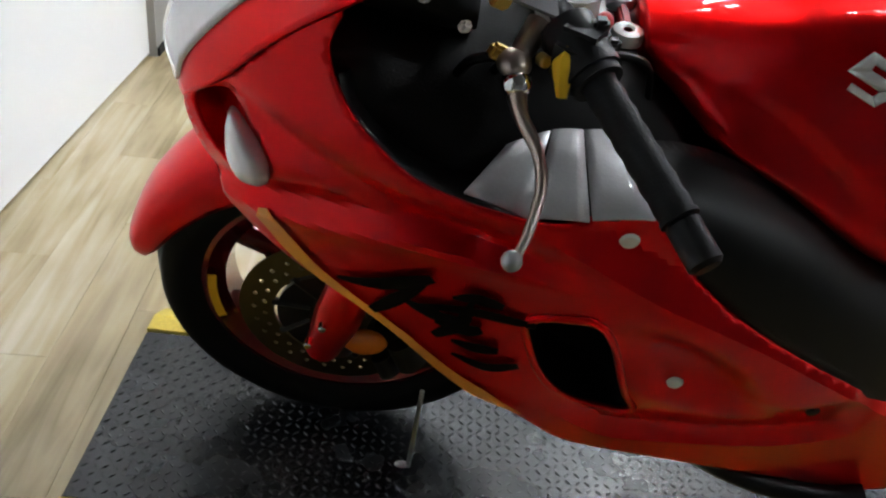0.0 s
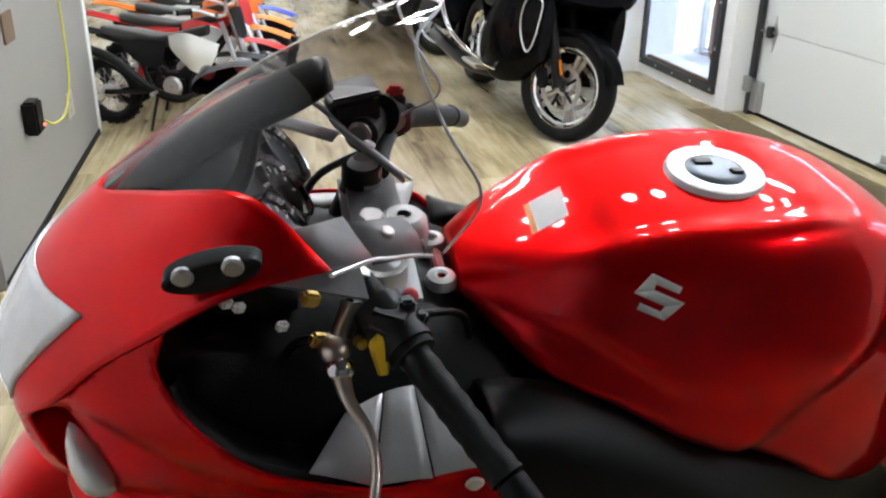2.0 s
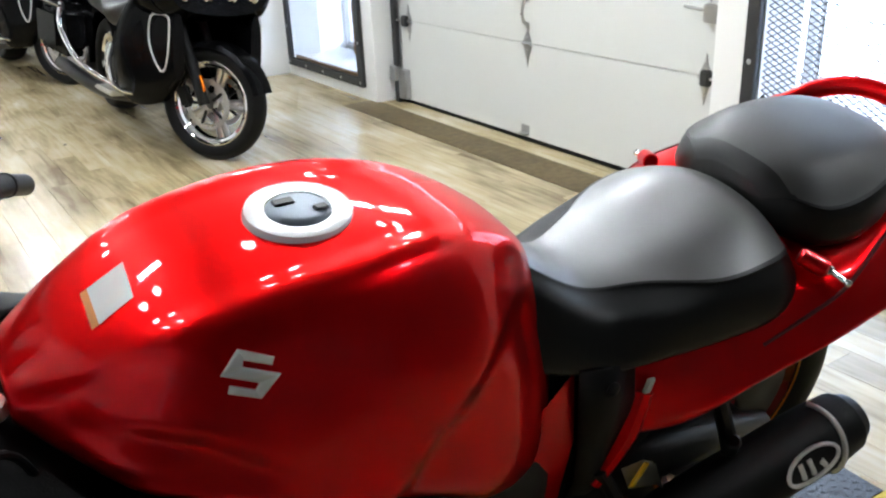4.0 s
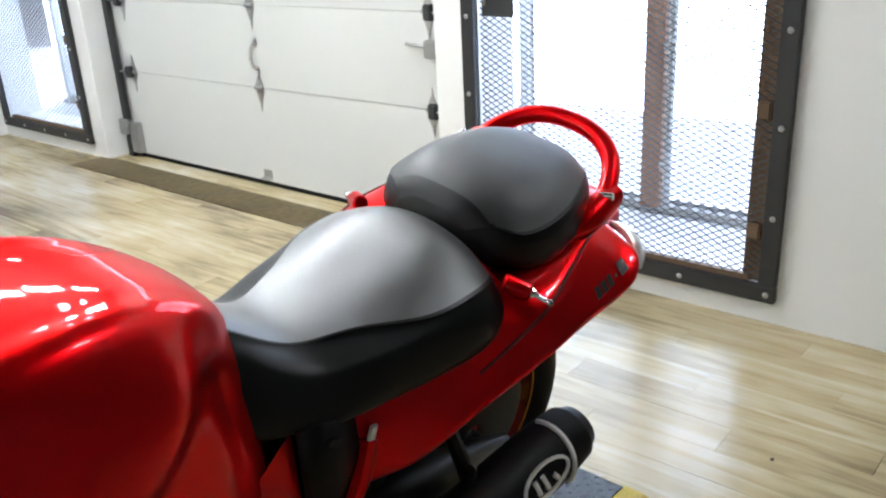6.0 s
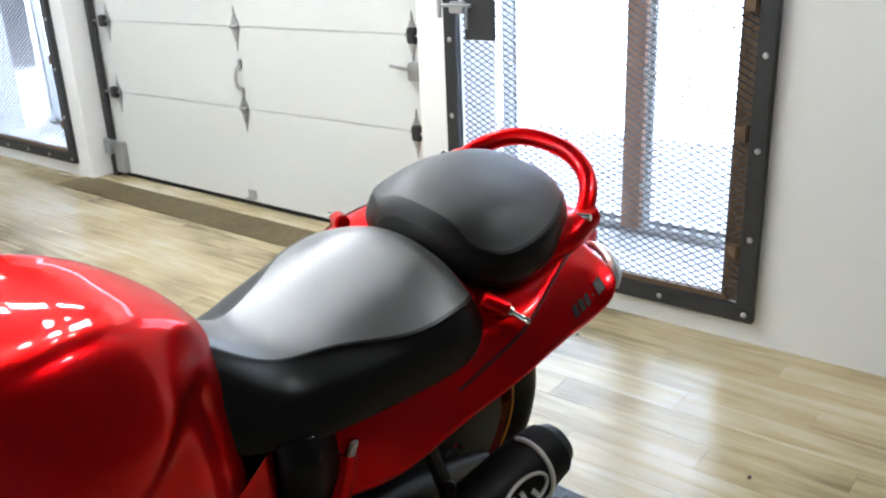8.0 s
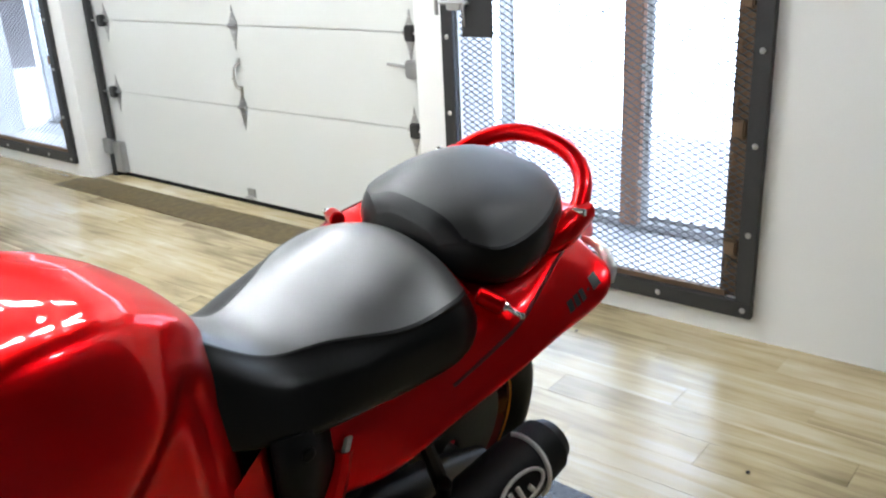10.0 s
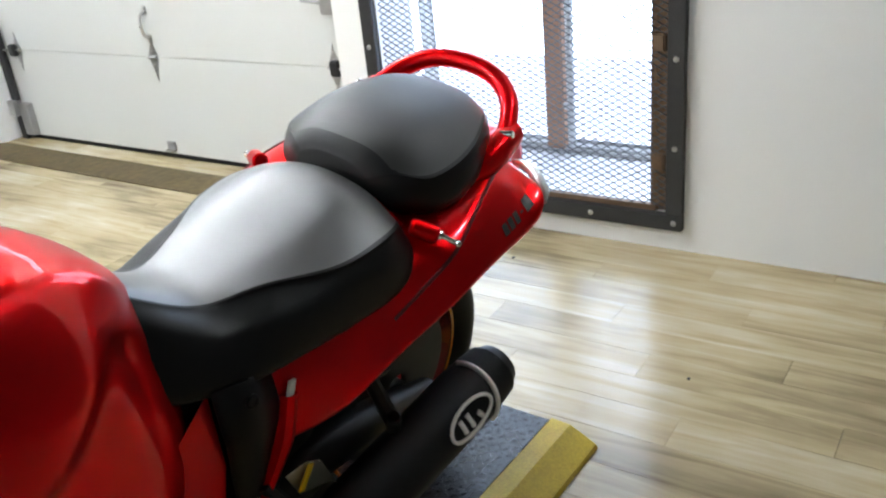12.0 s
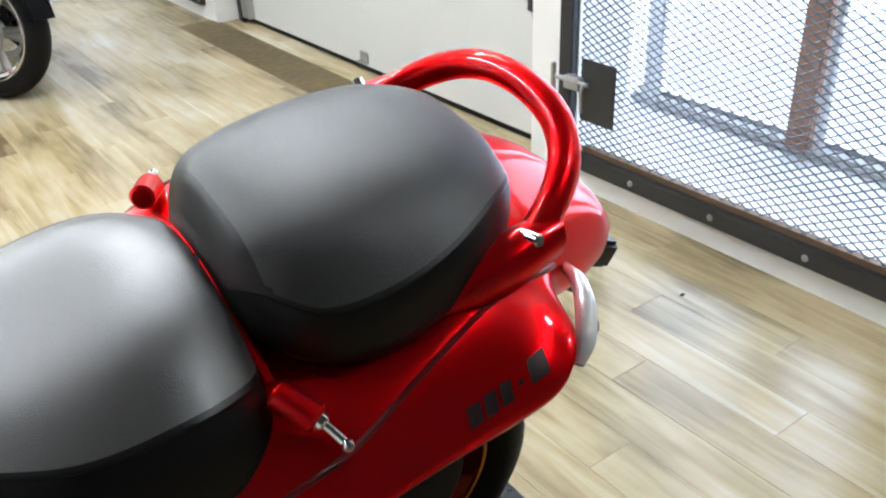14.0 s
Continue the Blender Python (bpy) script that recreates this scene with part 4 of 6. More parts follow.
g1v = curve(g1v.reshape(len(g1v), -1), 4).reshape(-1, 9, 3)
thick(bp("instrument_visor", sheet(g1v), SMOKE, "dark glossy visor over the instruments"), .006, 0)
for s in (-1, 1):
    bp("visor_stay", tube([(.300, s * .060, .950), (.345, s * .070, .962), (.385, s * .066, .992), (.405, s * .050, 1.045)], [.009, .010, .010, .007], 8), SMOKE, "dark curved visor stay")
    bp("inner_panel", thick_sheet([[(.385, s * .095, .978), (.43, s * .10, .968), (.485, s * .105, .945)], [(.375, s * .13, .970), (.43, s * .135, .962), (.495, s * .14, .936)], [(.37, s * .165, .955), (.43, s * .17, .945), (.50, s * .165, .922)]]), GREY, "grey inner fairing panel beside the instruments")

# instruments and cockpit
dash = bp("dashboard", body([(.28, [(0, .95), (-.05, .945), (-.09, .93), (-.10, .905), (-.08, .88), (0, .87)]),
                             (.34, [(0, .985), (-.06, .98), (-.12, .955), (-.14, .92), (-.11, .88), (0, .86)]),
                             (.40, [(0, .975), (-.06, .97), (-.13, .945), (-.15, .91), (-.11, .87), (0, .85)]),
                             (.435, [(0, .93), (-.05, .925), (-.10, .91), (-.12, .89), (-.09, .86), (0, .85)])]), MATTE, "black instrument pod")
for v in (-.075, 0.0, .075):
    dial = part("dial", lathe([(0.0, 0.0), (0.033, 0.0), (0.036, 0.004), (0.039, 0.004), (0.039, -0.02)], 28, "x"), DGREY, dash)
    dial.matrix_local = Matrix.Translation((.425, v, .945)) @ Matrix.Rotation(radians(-40), 4, "Y")
    part("dial_face", lathe([(0, .0012), (.031, .0012), (.032, .0005)], 28, "x"), LIDGREY if v else SMOKE, dial, "grey blue dial face")
    for k in range(9):
        a = radians(-40 + 32.5 * k)
        part("dial_mark", box((.001, .0025, .007), (.002, .026 * math.cos(a), .026 * math.sin(a)), 0, (math.degrees(a) - 90, 0, 0)), PAPER, dial)
    part("bezel", lathe([(0.034, 0.004), (0.036, 0.009), (0.040, 0.009), (0.042, 0.0)], 28, "x"), CHROME, dial, "chrome dial bezel")
for s in (-1, 1):
    plate_a = bp("inner_panel", sheet([[(.432, s * .155, .997), (.456, s * .132, .988), (.48, s * .11, .98)], [(.448, s * .168, .985), (.47, s * .145, .972), (.494, s * .12, .96)],
                                       [(.464, s * .183, .968), (.486, s * .157, .957), (.507, s * .13, .944)]]), GREY, "grey inner fairing panel")
    thick(plate_a, .003, 0)
    part("panel_edge", tube([(.465, s * .184, .967), (.486, s * .158, .956), (.508, s * .131, .943), (.53, s * .112, .93), (.553, s * .092, .917), (.575, s * .078, .905)], .0024, 8), NICKEL, plate_a, "bright panel edge")
    plate_b = bp("inner_panel", sheet([[(.482, s * .11, .972), (.515, s * .08, .955), (.546, s * .05, .938)], [(.495, s * .117, .952), (.53, s * .09, .938), (.56, s * .06, .922)],
                                       [(.51, s * .124, .932), (.54, s * .098, .918), (.566, s * .072, .905)]]), GREY, "grey stepped cover beside the fork")
    thick(plate_b, .004, 0)
    part("cover_screw", rod((.525, s * .09, .944), (.527, s * .091, .95), .008, 12), NICKEL, plate_b)
    # Black plastic ledge in plates; its gloss is put into the grey colour.
    for a, b, c, d in (((.437, .246, .784), (.496, .263, .776), (.513, .182, .816), (.475, .19, .80)), ((.498, .263, .7765), (.552, .263, .780), (.545, .172, .8135), (.515, .181, .8165)),
                       ((.554, .2625, .782), (.610, .262, .790), (.58, .155, .803), (.547, .171, .813))):
        q4 = [np.array(p) * (1, s, 1) for p in (a, b, c, d)]
        rows = [[(q4[0] * (1 - i) + q4[1] * i) * (1 - j) + (q4[3] * (1 - i) + q4[2] * i) * j + np.array((0, 0, .0015 * math.sin(math.pi * i))) for i in np.linspace(0, 1, 5)] for j in np.linspace(0, 1, 4)]
        thick(bp("liner_plate", sheet(rows), LINER, "black inner cockpit plate, coloured grey for its sheen"), .003, 0)
    # inner liner below the cockpit opening
    rows = []
    sill_line = curve([(.318, -.200, .866), (.33, -.216, .836), (.391, -.240, .790), (.498, -.258, .770), (.59, -.245, .774), (.625, -.236, .756)], 4)
    for k, (dv, dw) in enumerate(((0, 0), (.02, -.012), (.05, -.018), (.085, -.014), (.11, -.02), (.13, -.05))):
        rows.append(sill_line * (1, -s, 1) + np.array((0.004 * k, s * -dv, dw)))
    thick(bp("cockpit_liner", sheet(rows), BLACK, "dark glossy inner cockpit liner"), 0.003)
    # matte frame cover between tank and fairing
    up = curve([(.615, -.15, .79), (.645, -.16, .80), (.70, -.165, .79), (.80, -.178, .745), (.90, -.182, .69), (1.02, -.17, .645), (1.14, -.14, .62), (1.2, -.12, .60)], 4)
    dn = np.array([(.625, .760), (.68, .700), (.76, .645), (.86, .588), (.96, .524), (1.06, .462), (1.14, .42), (1.2, .40)])
    dn = curve(np.stack([dn[:, 0], side_v(dn) + (.010, .010, .010, .010, .012, .014, .03, .06), dn[:, 1]], 1), 4)
    rows = [up * (1, -s, 1) * (1 - k) + dn * (1, -s, 1) * k + np.array((0, s * 0.022 * math.sin(math.pi * k), 0.022 * math.sin(math.pi * k))) for k in np.linspace(0, 1, 9)]
    thick(bp("frame_cover", sheet(rows), COVERB, "matte black frame cover"), 0.004)

# triple clamp, key, tank bracket
clamp = bp("triple_clamp", merge(box((0.07, 0.26, 0.022), (.525, 0, .882), 0.008), tube([(.515, -.098, .86), (.52, -.098, .908)], .027, 16), tube([(.515, .098, .86), (.52, .098, .90)], .024, 16),
                                 box((0.05, 0.09, 0.03), (.55, 0, .882), 0.01)), CLAMP, "grey aluminium triple clamp")
for s in (-1, 1):
    part("fork_cap", lathe([(0, .012), (.012, .012), (.018, .006), (.022, 0), (.022, -.01)], 20, "z", (.52, s * .098, .914)), NICKEL, clamp)
part("stem_nut", lathe([(0, .01), (.014, .01), (.016, .004), (.018, -.006)], 6, "z", (.52, 0, .9)), NICKEL, clamp)
part("ignition_lock", lathe([(.008, .02), (.02, .02), (.026, .014), (.028, 0), (.028, -.02)], 24, "z", (.556, 0, .888)), NICKEL, clamp, "round ignition lock")
bracket = bp("tank_bracket", box((0.012, 0.07, 0.02), (.597, 0, .835), 0.003), REDPL, "red tank mounting bracket")
for s in (-1, 1):
    part("bracket_bolt", lathe([(.005, .008), (.008, .01), (.016, .008), (.018, .002), (.018, -.004)], 20, "z", (.595, s * .037, .840)), NICKEL, bracket)

# handlebars
for s in (-1, 1):
    sh = 0.0 if s < 0 else 0.035
    if s < 0:
        A, B, C = np.array((.535, -.215, .897)), np.array((.600, -.328, .855)), np.array((.622, -.368, .840))
    else:
        A, B, C = np.array((.578, .225, .915)), np.array((.680, .385, .832)), np.array((.708, .425, .806))
    bar = bp("handlebar", tube([(.505 + sh, s * .10, .905), (.513 + sh, s * .15, .907), A - (A - B) * -0.02], .012, 12), BLACK)
    part("bar_clamp", tube([(.518, s * .098, .885), (.518, s * .098, .918)], .029 if s < 0 else .024, 16), NICKEL if s < 0 else BLACK, bar)
    d = (B - A) / np.linalg.norm(B - A)
    gr = [A + d * k for k in np.linspace(0, np.linalg.norm(B - A), 14)]
    part("grip", tube(gr, [.0165, .0152] * 7, 14, smooth=False), RUBBER, bar, "ribbed black rubber grip")
    part("grip_flange", tube([A - d * .004, A + d * .004], .023, 18), RUBBER, bar)
    part("grip_end", tube([B, B + d * .004], .0168, 18), RUBBER, bar)
    part("bar_end", rod(B + d * .004, C, .0148, 16), BLACK, bar)
    sw = part("switch_box", merge(box((.05, .055, .052), A - d * .03 + (0, 0, .0), .012, (0, 0, s * -60)), tube([A - d * .058, A - d * .004], .026, 16)), BLACK, bar)
    part("switch_button", box((.014, .014, .01), A - d * .03 + (.012, -s * .004, .028), .003), DGREY, sw)
    part("switch_button", box((.012, .012, .012), A - d * .03 + (.026, 0, .012), .003), DGREY, sw)
    if s < 0:
        part("pass_switch", tube([A - d * .022 + (-.012, 0, .012), A - d * .012 + (-.022, -.006, .004), A - d * .002 + (-.026, -.01, -.016)], [.009, .012, .005], 5), YELLOW, sw, "yellow flasher switch")
        part("red_button", ball(A - d * .055 + (.03, 0, .014), (.008, .008, .008), 10), REDPL, sw)
        perch = part("lever_perch", merge(tube([A - d * .062 + (-.02, 0, 0), (.468, -.192, .893)], [.012, .010], 12), ball((.466, -.196, .893), (.016, .018, .012))), BRONZE, bar, "champagne lever perch")
        part("lever_pivot", ball((.469, -.214, .884), (.014, .014, .012)), CHROME, perch)
        part("lever", tube([(.468, -.205, .884), (.474, -.24, .872), (.49, -.27, .858), (.494, -.30, .845), (.486, -.335, .828), (.477, -.355, .817)], [.011, .0068, .0055, .005, .0045, .004], 10), BRONZE, bar, "champagne grey clutch lever")
        part("lever_tip", ball((.474, -.357, .815), (.009, .009, .009)), ALU, bar)
        part("adjuster", rod((.487, -.196, .901), (.492, -.206, .903), .006), BRASS, bar)
    else:
        resv = part("fluid_reservoir", box((.058, .048, .038), (.512, .155, .964), .006, (0, -6, 12)), BLACK, bar, "square black brake fluid reservoir")
        part("reservoir_lid", box((.062, .052, .008), (.511, .155, .986), .003, (0, -6, 12)), DGREY, resv)
        part("master_cylinder", rod((.518, .118, .944), (.550, .215, .926), .021), BLACK, bar)
        part("sight_plug", rod((.519, .122, .946), (.515, .112, .947), .015), BRONZE, bar, "dull bronze sight plug")
        part("lever", tube([(.53, .20, .92), (.565, .26, .90), (.60, .33, .865), (.625, .40, .83)], [.010, .008, .006, .005], 10), DGREY, bar)
        part("kill_switch", box((.022, .016, .014), A - d * .03 + (.006, 0, .036), .004), REDPL, sw, "red stop switch")

# cables and fittings in the cockpit
for pts, r in (([(.47, -.17, .885), (.43, -.15, .86), (.42, -.12, .80), (.46, -.10, .74)], .005), ([(.50, -.17, .89), (.46, -.13, .845), (.45, -.10, .78), (.5, -.09, .72)], .006),
               ([(.53, .18, .89), (.46, .14, .87), (.44, .10, .80), (.5, .08, .72)], .005), ([(.55, -.14, .88), (.60, -.12, .86), (.62, -.10, .80)], .004)):
    bp("control_cable", tube(pts, r, 8), BLACK)
# White connector blocks set where the cockpit fittings glint.
for p in ((.374, -.192, .950), (.384, -.188, .941), (.420, -.192, .920)):
    bp("glint_connector", box((.012, .009, .011), p, .003, (10, 20, 30)), WHITEPL, "pale wire connector standing in for a white glint")
for p in ((.446, -.188, .946), (.452, -.188, .897)):
    bp("brass_fitting", box((.018, .012, .014), p, .003, (0, 25, 20)), BRASS, "brass fitting")

# fuel tank
TANK = [(0.612, [(0.000, 0.863), (-0.030, 0.860), (-0.050, 0.853), (-0.060, 0.842), (-0.050, 0.830), (-0.040, 0.822), (0.000, 0.815)]),
                               (0.645, [(0.000, 0.878), (-0.045, 0.875), (-0.080, 0.862), (-0.100, 0.840), (-0.100, 0.820), (-0.080, 0.810), (0.000, 0.800)]),
                               (0.690, [(0.000, 0.899), (-0.060, 0.896), (-0.100, 0.884), (-0.135, 0.845), (-0.150, 0.810), (-0.135, 0.788), (0.000, 0.775)]),
                               (0.760, [(0.000, 0.928), (-0.070, 0.925), (-0.115, 0.919), (-0.152, 0.872), (-0.178, 0.810), (-0.174, 0.766), (0.000, 0.736)]),
                               (0.840, [(0.000, 0.945), (-0.075, 0.942), (-0.122, 0.936), (-0.162, 0.882), (-0.197, 0.795), (-0.193, 0.723), (0.000, 0.693)]),
                               (0.920, [(0.000, 0.951), (-0.075, 0.948), (-0.126, 0.941), (-0.168, 0.882), (-0.204, 0.785), (-0.200, 0.690), (0.000, 0.660)]),
                               (1.000, [(0.000, 0.948), (-0.070, 0.945), (-0.117, 0.936), (-0.158, 0.872), (-0.197, 0.765), (-0.193, 0.650), (0.000, 0.620)]),
                               (1.080, [(0.000, 0.930), (-0.058, 0.927), (-0.100, 0.914), (-0.141, 0.848), (-0.178, 0.735), (-0.174, 0.590), (0.000, 0.560)]),
                               (1.150, [(0.000, 0.891), (-0.045, 0.888), (-0.077, 0.872), (-0.114, 0.800), (-0.152, 0.705), (-0.149, 0.550), (0.000, 0.520)]),
                               (1.195, [(0.000, 0.850), (-0.031, 0.846), (-0.054, 0.823), (-0.086, 0.770), (-0.126, 0.670), (-0.123, 0.540), (0.000, 0.510)]),
                               (1.218, [(0.000, 0.815), (-0.023, 0.811), (-0.040, 0.788), (-0.068, 0.735), (-0.108, 0.650), (-0.106, 0.540), (0.000, 0.510)])]
TANK = [(u, [(v, w - .005 * math.sin(math.pi * min(1, max(0, (u - .66) / .5))) * (k < 3)) for k, (v, w) in enumerate(half_ring)]) for u, half_ring in TANK]
tv, tf = body(TANK, 10, 10)
flank = tv[:, (0, 2)]
FOLD = curve([(1.20, .80), (1.165, .83), (1.118, .846), (1.041, .807), (.968, .774), (.92, .737), (.885, .70)], 8)
SCOOP = curve([(.65, .846), (.69, .862), (.738, .856), (.788, .832), (.838, .79)], 8)


fd = signed(flank, FOLD)
pocket = np.clip(fd / .045, 0, 1)
pocket = pocket * pocket * (3 - 2 * pocket) * np.clip(1 - (fd - .045) / .13, 0, 1) * np.clip((1.205 - flank[:, 0]) / .05, 0, 1)
sd = -signed(flank, SCOOP)
rise_s = np.clip(sd / .024, 0, 1)
scoop = rise_s * rise_s * (3 - 2 * rise_s) * np.clip(1 - (sd - .024) / .06, 0, 1) * np.clip((flank[:, 0] - .65) / .05, 0, 1) * np.clip((.85 - flank[:, 0]) / .06, 0, 1)
side_only = np.clip((np.abs(tv[:, 1]) - .05) / .05, 0, 1)
tv[:, 1] -= np.sign(tv[:, 1]) * side_only * (.017 * pocket + .008 * scoop)
tank = bp("fuel_tank", (tv, tf), RED, "candy red fuel tank", angle=70)
CAPM = Matrix.Translation((.916, 0, .9465)) @ Matrix.Rotation(radians(.5), 4, "Y")
cap = part("filler_ring", lathe([(.034, .001), (.036, .003), (.05, .0038), (.056, .0026), (.059, -.006)], 48, "z"), RINGW, tank, "white filler trim ring")
cap.matrix_local = CAPM
lid = part("filler_lid", lathe([(0, .006), (.025, .006), (.032, .0045), (.035, .001)], 40, "z"), LIDGREY, cap, "blue grey fuel filler lid")
part("lock_flap", box((.022, .012, .004), (-.012, .012, .0065), .001), BLACK, lid)
part("lock_flap", box((.014, .01, .004), (.02, -.012, .0065), .001), BLACK, lid)
TANK_TREE = BVHTree.FromPolygons([tuple(p) for p in tv], tf)


def laid(tree, points, way, off):
    """Points carried along way onto a surface, off above it."""
    out = []
    for p in points:
        hit, nrm, _, _ = tree.ray_cast(Vector(p) - Vector(way) * 0.3, Vector(way))
        out.append(tuple(hit - Vector(way) * off) if hit else tuple(p))
    return out


def decal(name, corners, tree, way, mat_, parent, label, off=0.0012, n=5):
    """A thin patch between four corners, laid on a surface."""
    a, b, c, d = [np.array(p, float) for p in corners]
    rows = [laid(tree, [(a * (1 - s) + b * s) * (1 - t) + (d * (1 - s) + c * s) * t for s in np.linspace(0, 1, n)], way, off) for t in np.linspace(0, 1, n)]
    return part(name, sheet(rows), mat_, parent, label)


lab = decal("warning_label", [(.700, -.040, .9), (.703, .017, .9), (.741, .025, .9), (.735, -.032, .9)], TANK_TREE, (0, 0, -1), PAPER, tank, "white and orange warning label")
decal("label_stripe", [(.693, -.041, .9), (.696, .016, .9), (.703, .017, .9), (.700, -.040, .9)], TANK_TREE, (0, 0, -1), ORANGE, lab, "orange stripe of the label")
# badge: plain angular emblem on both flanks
for s in (-1, 1):
    arms = [[(-17, -43), (40, -22), (35, -9), (-27, -29)], [(-17, -43), (-8, -27), (-12, -11), (-47, -3)], [(-47, -3), (-12, -13), (48, 7), (13, 17)],
            [(48, 7), (13, 43), (5, 29), (13, 17)], [(-38, 27), (-34, 14), (10, 29), (13, 43)]]
    for arm in arms:
        pts = [(.800 + x * .000601 + y * .000053, s * .152, .891 - x * .00012 - y * .00071) for x, y in arm]
        thick(decal("badge_arm", pts, TANK_TREE, (.33, -s * .71, -.62), SILVER, tank, "silver angular badge", .002, 4), .003, 0)

# seats


def creased(stations, flat=0.0):
    """Half sections with a sharper fold at their third point and a flatter top."""
    out = []
    for u, h in stations:
        c, d = np.array(h[2]), np.array(h[3])
        fade = flat * min(1, max(0, (u - 1.33) / .06))
        top = [(v, w - fade * (w - c[1])) for v, w in h[:2]]
        out.append((u, top + [tuple(c), tuple(c + .14 * (d - c) + (-.003, -.002))] + h[3:]))
    return out


seat = bp("rider_seat", body(creased([(1.165, [(0.000, 0.858), (-0.020, 0.856), (-0.036, 0.848), (-0.065, 0.800), (-0.105, 0.715), (-0.080, 0.700), (0.000, 0.700)]),
                               (1.215, [(0.000, 0.818), (-0.030, 0.816), (-0.050, 0.808), (-0.088, 0.774), (-0.128, 0.702), (-0.100, 0.690), (0.000, 0.690)]),
                               (1.290, [(0.000, 0.772), (-0.035, 0.771), (-0.064, 0.766), (-0.115, 0.744), (-0.150, 0.694), (-0.120, 0.680), (0.000, 0.680)]),
                               (1.370, [(0.000, 0.778), (-0.050, 0.777), (-0.094, 0.771), (-0.146, 0.744), (-0.162, 0.692), (-0.130, 0.682), (0.000, 0.680)]),
                               (1.459, [(0.000, 0.810), (-0.080, 0.806), (-0.143, 0.779), (-0.168, 0.750), (-0.178, 0.698), (-0.134, 0.691), (0.000, 0.691)]),
                               (1.544, [(0.000, 0.837), (-0.085, 0.829), (-0.151, 0.788), (-0.179, 0.752), (-0.187, 0.710), (-0.139, 0.707), (0.000, 0.707)]),
                               (1.601, [(0.000, 0.833), (-0.075, 0.820), (-0.132, 0.781), (-0.160, 0.754), (-0.169, 0.729), (-0.131, 0.724), (0.000, 0.724)]),
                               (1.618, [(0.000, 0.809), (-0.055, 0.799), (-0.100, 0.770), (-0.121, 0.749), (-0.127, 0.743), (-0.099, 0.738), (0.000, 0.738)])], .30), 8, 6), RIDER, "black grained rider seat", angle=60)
PIL = [(1.613, [(0.000, 0.836), (-0.035, 0.834), (-0.060, 0.822), (-0.070, 0.808), (-0.070, 0.785), (-0.050, 0.775), (0.000, 0.775)]),
       (1.631, [(0.000, 0.860), (-0.055, 0.856), (-0.094, 0.836), (-0.108, 0.814), (-0.111, 0.783), (-0.080, 0.768), (0.000, 0.768)]),
       (1.666, [(0.000, 0.876), (-0.080, 0.868), (-0.134, 0.832), (-0.145, 0.810), (-0.147, 0.775), (-0.109, 0.763), (0.000, 0.763)]),
       (1.720, [(0.000, 0.886), (-0.090, 0.877), (-0.146, 0.839), (-0.158, 0.815), (-0.161, 0.776), (-0.119, 0.765), (0.000, 0.765)]),
       (1.782, [(0.000, 0.891), (-0.085, 0.884), (-0.141, 0.853), (-0.153, 0.830), (-0.156, 0.790), (-0.119, 0.779), (0.000, 0.779)]),
       (1.845, [(0.000, 0.892), (-0.070, 0.887), (-0.117, 0.867), (-0.132, 0.845), (-0.137, 0.809), (-0.099, 0.797), (0.000, 0.797)]),
       (1.887, [(0.000, 0.883), (-0.050, 0.880), (-0.088, 0.863), (-0.099, 0.848), (-0.101, 0.824), (-0.080, 0.812), (0.000, 0.812)]),
       (1.905, [(0.000, 0.864), (-0.030, 0.862), (-0.052, 0.855), (-0.062, 0.846), (-0.062, 0.832), (-0.045, 0.825), (0.000, 0.825)])]
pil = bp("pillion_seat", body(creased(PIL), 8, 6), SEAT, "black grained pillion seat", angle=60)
for p in seat.data.vertices:
    if p.co.y > 0:
        p.co.y *= .88
# Smoother side vinyl below the crease, darkened to hold the shade there too.
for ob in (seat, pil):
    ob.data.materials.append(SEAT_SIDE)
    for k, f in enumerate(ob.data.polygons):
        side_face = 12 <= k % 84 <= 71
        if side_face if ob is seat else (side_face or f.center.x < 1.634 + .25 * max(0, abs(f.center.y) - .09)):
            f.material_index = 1

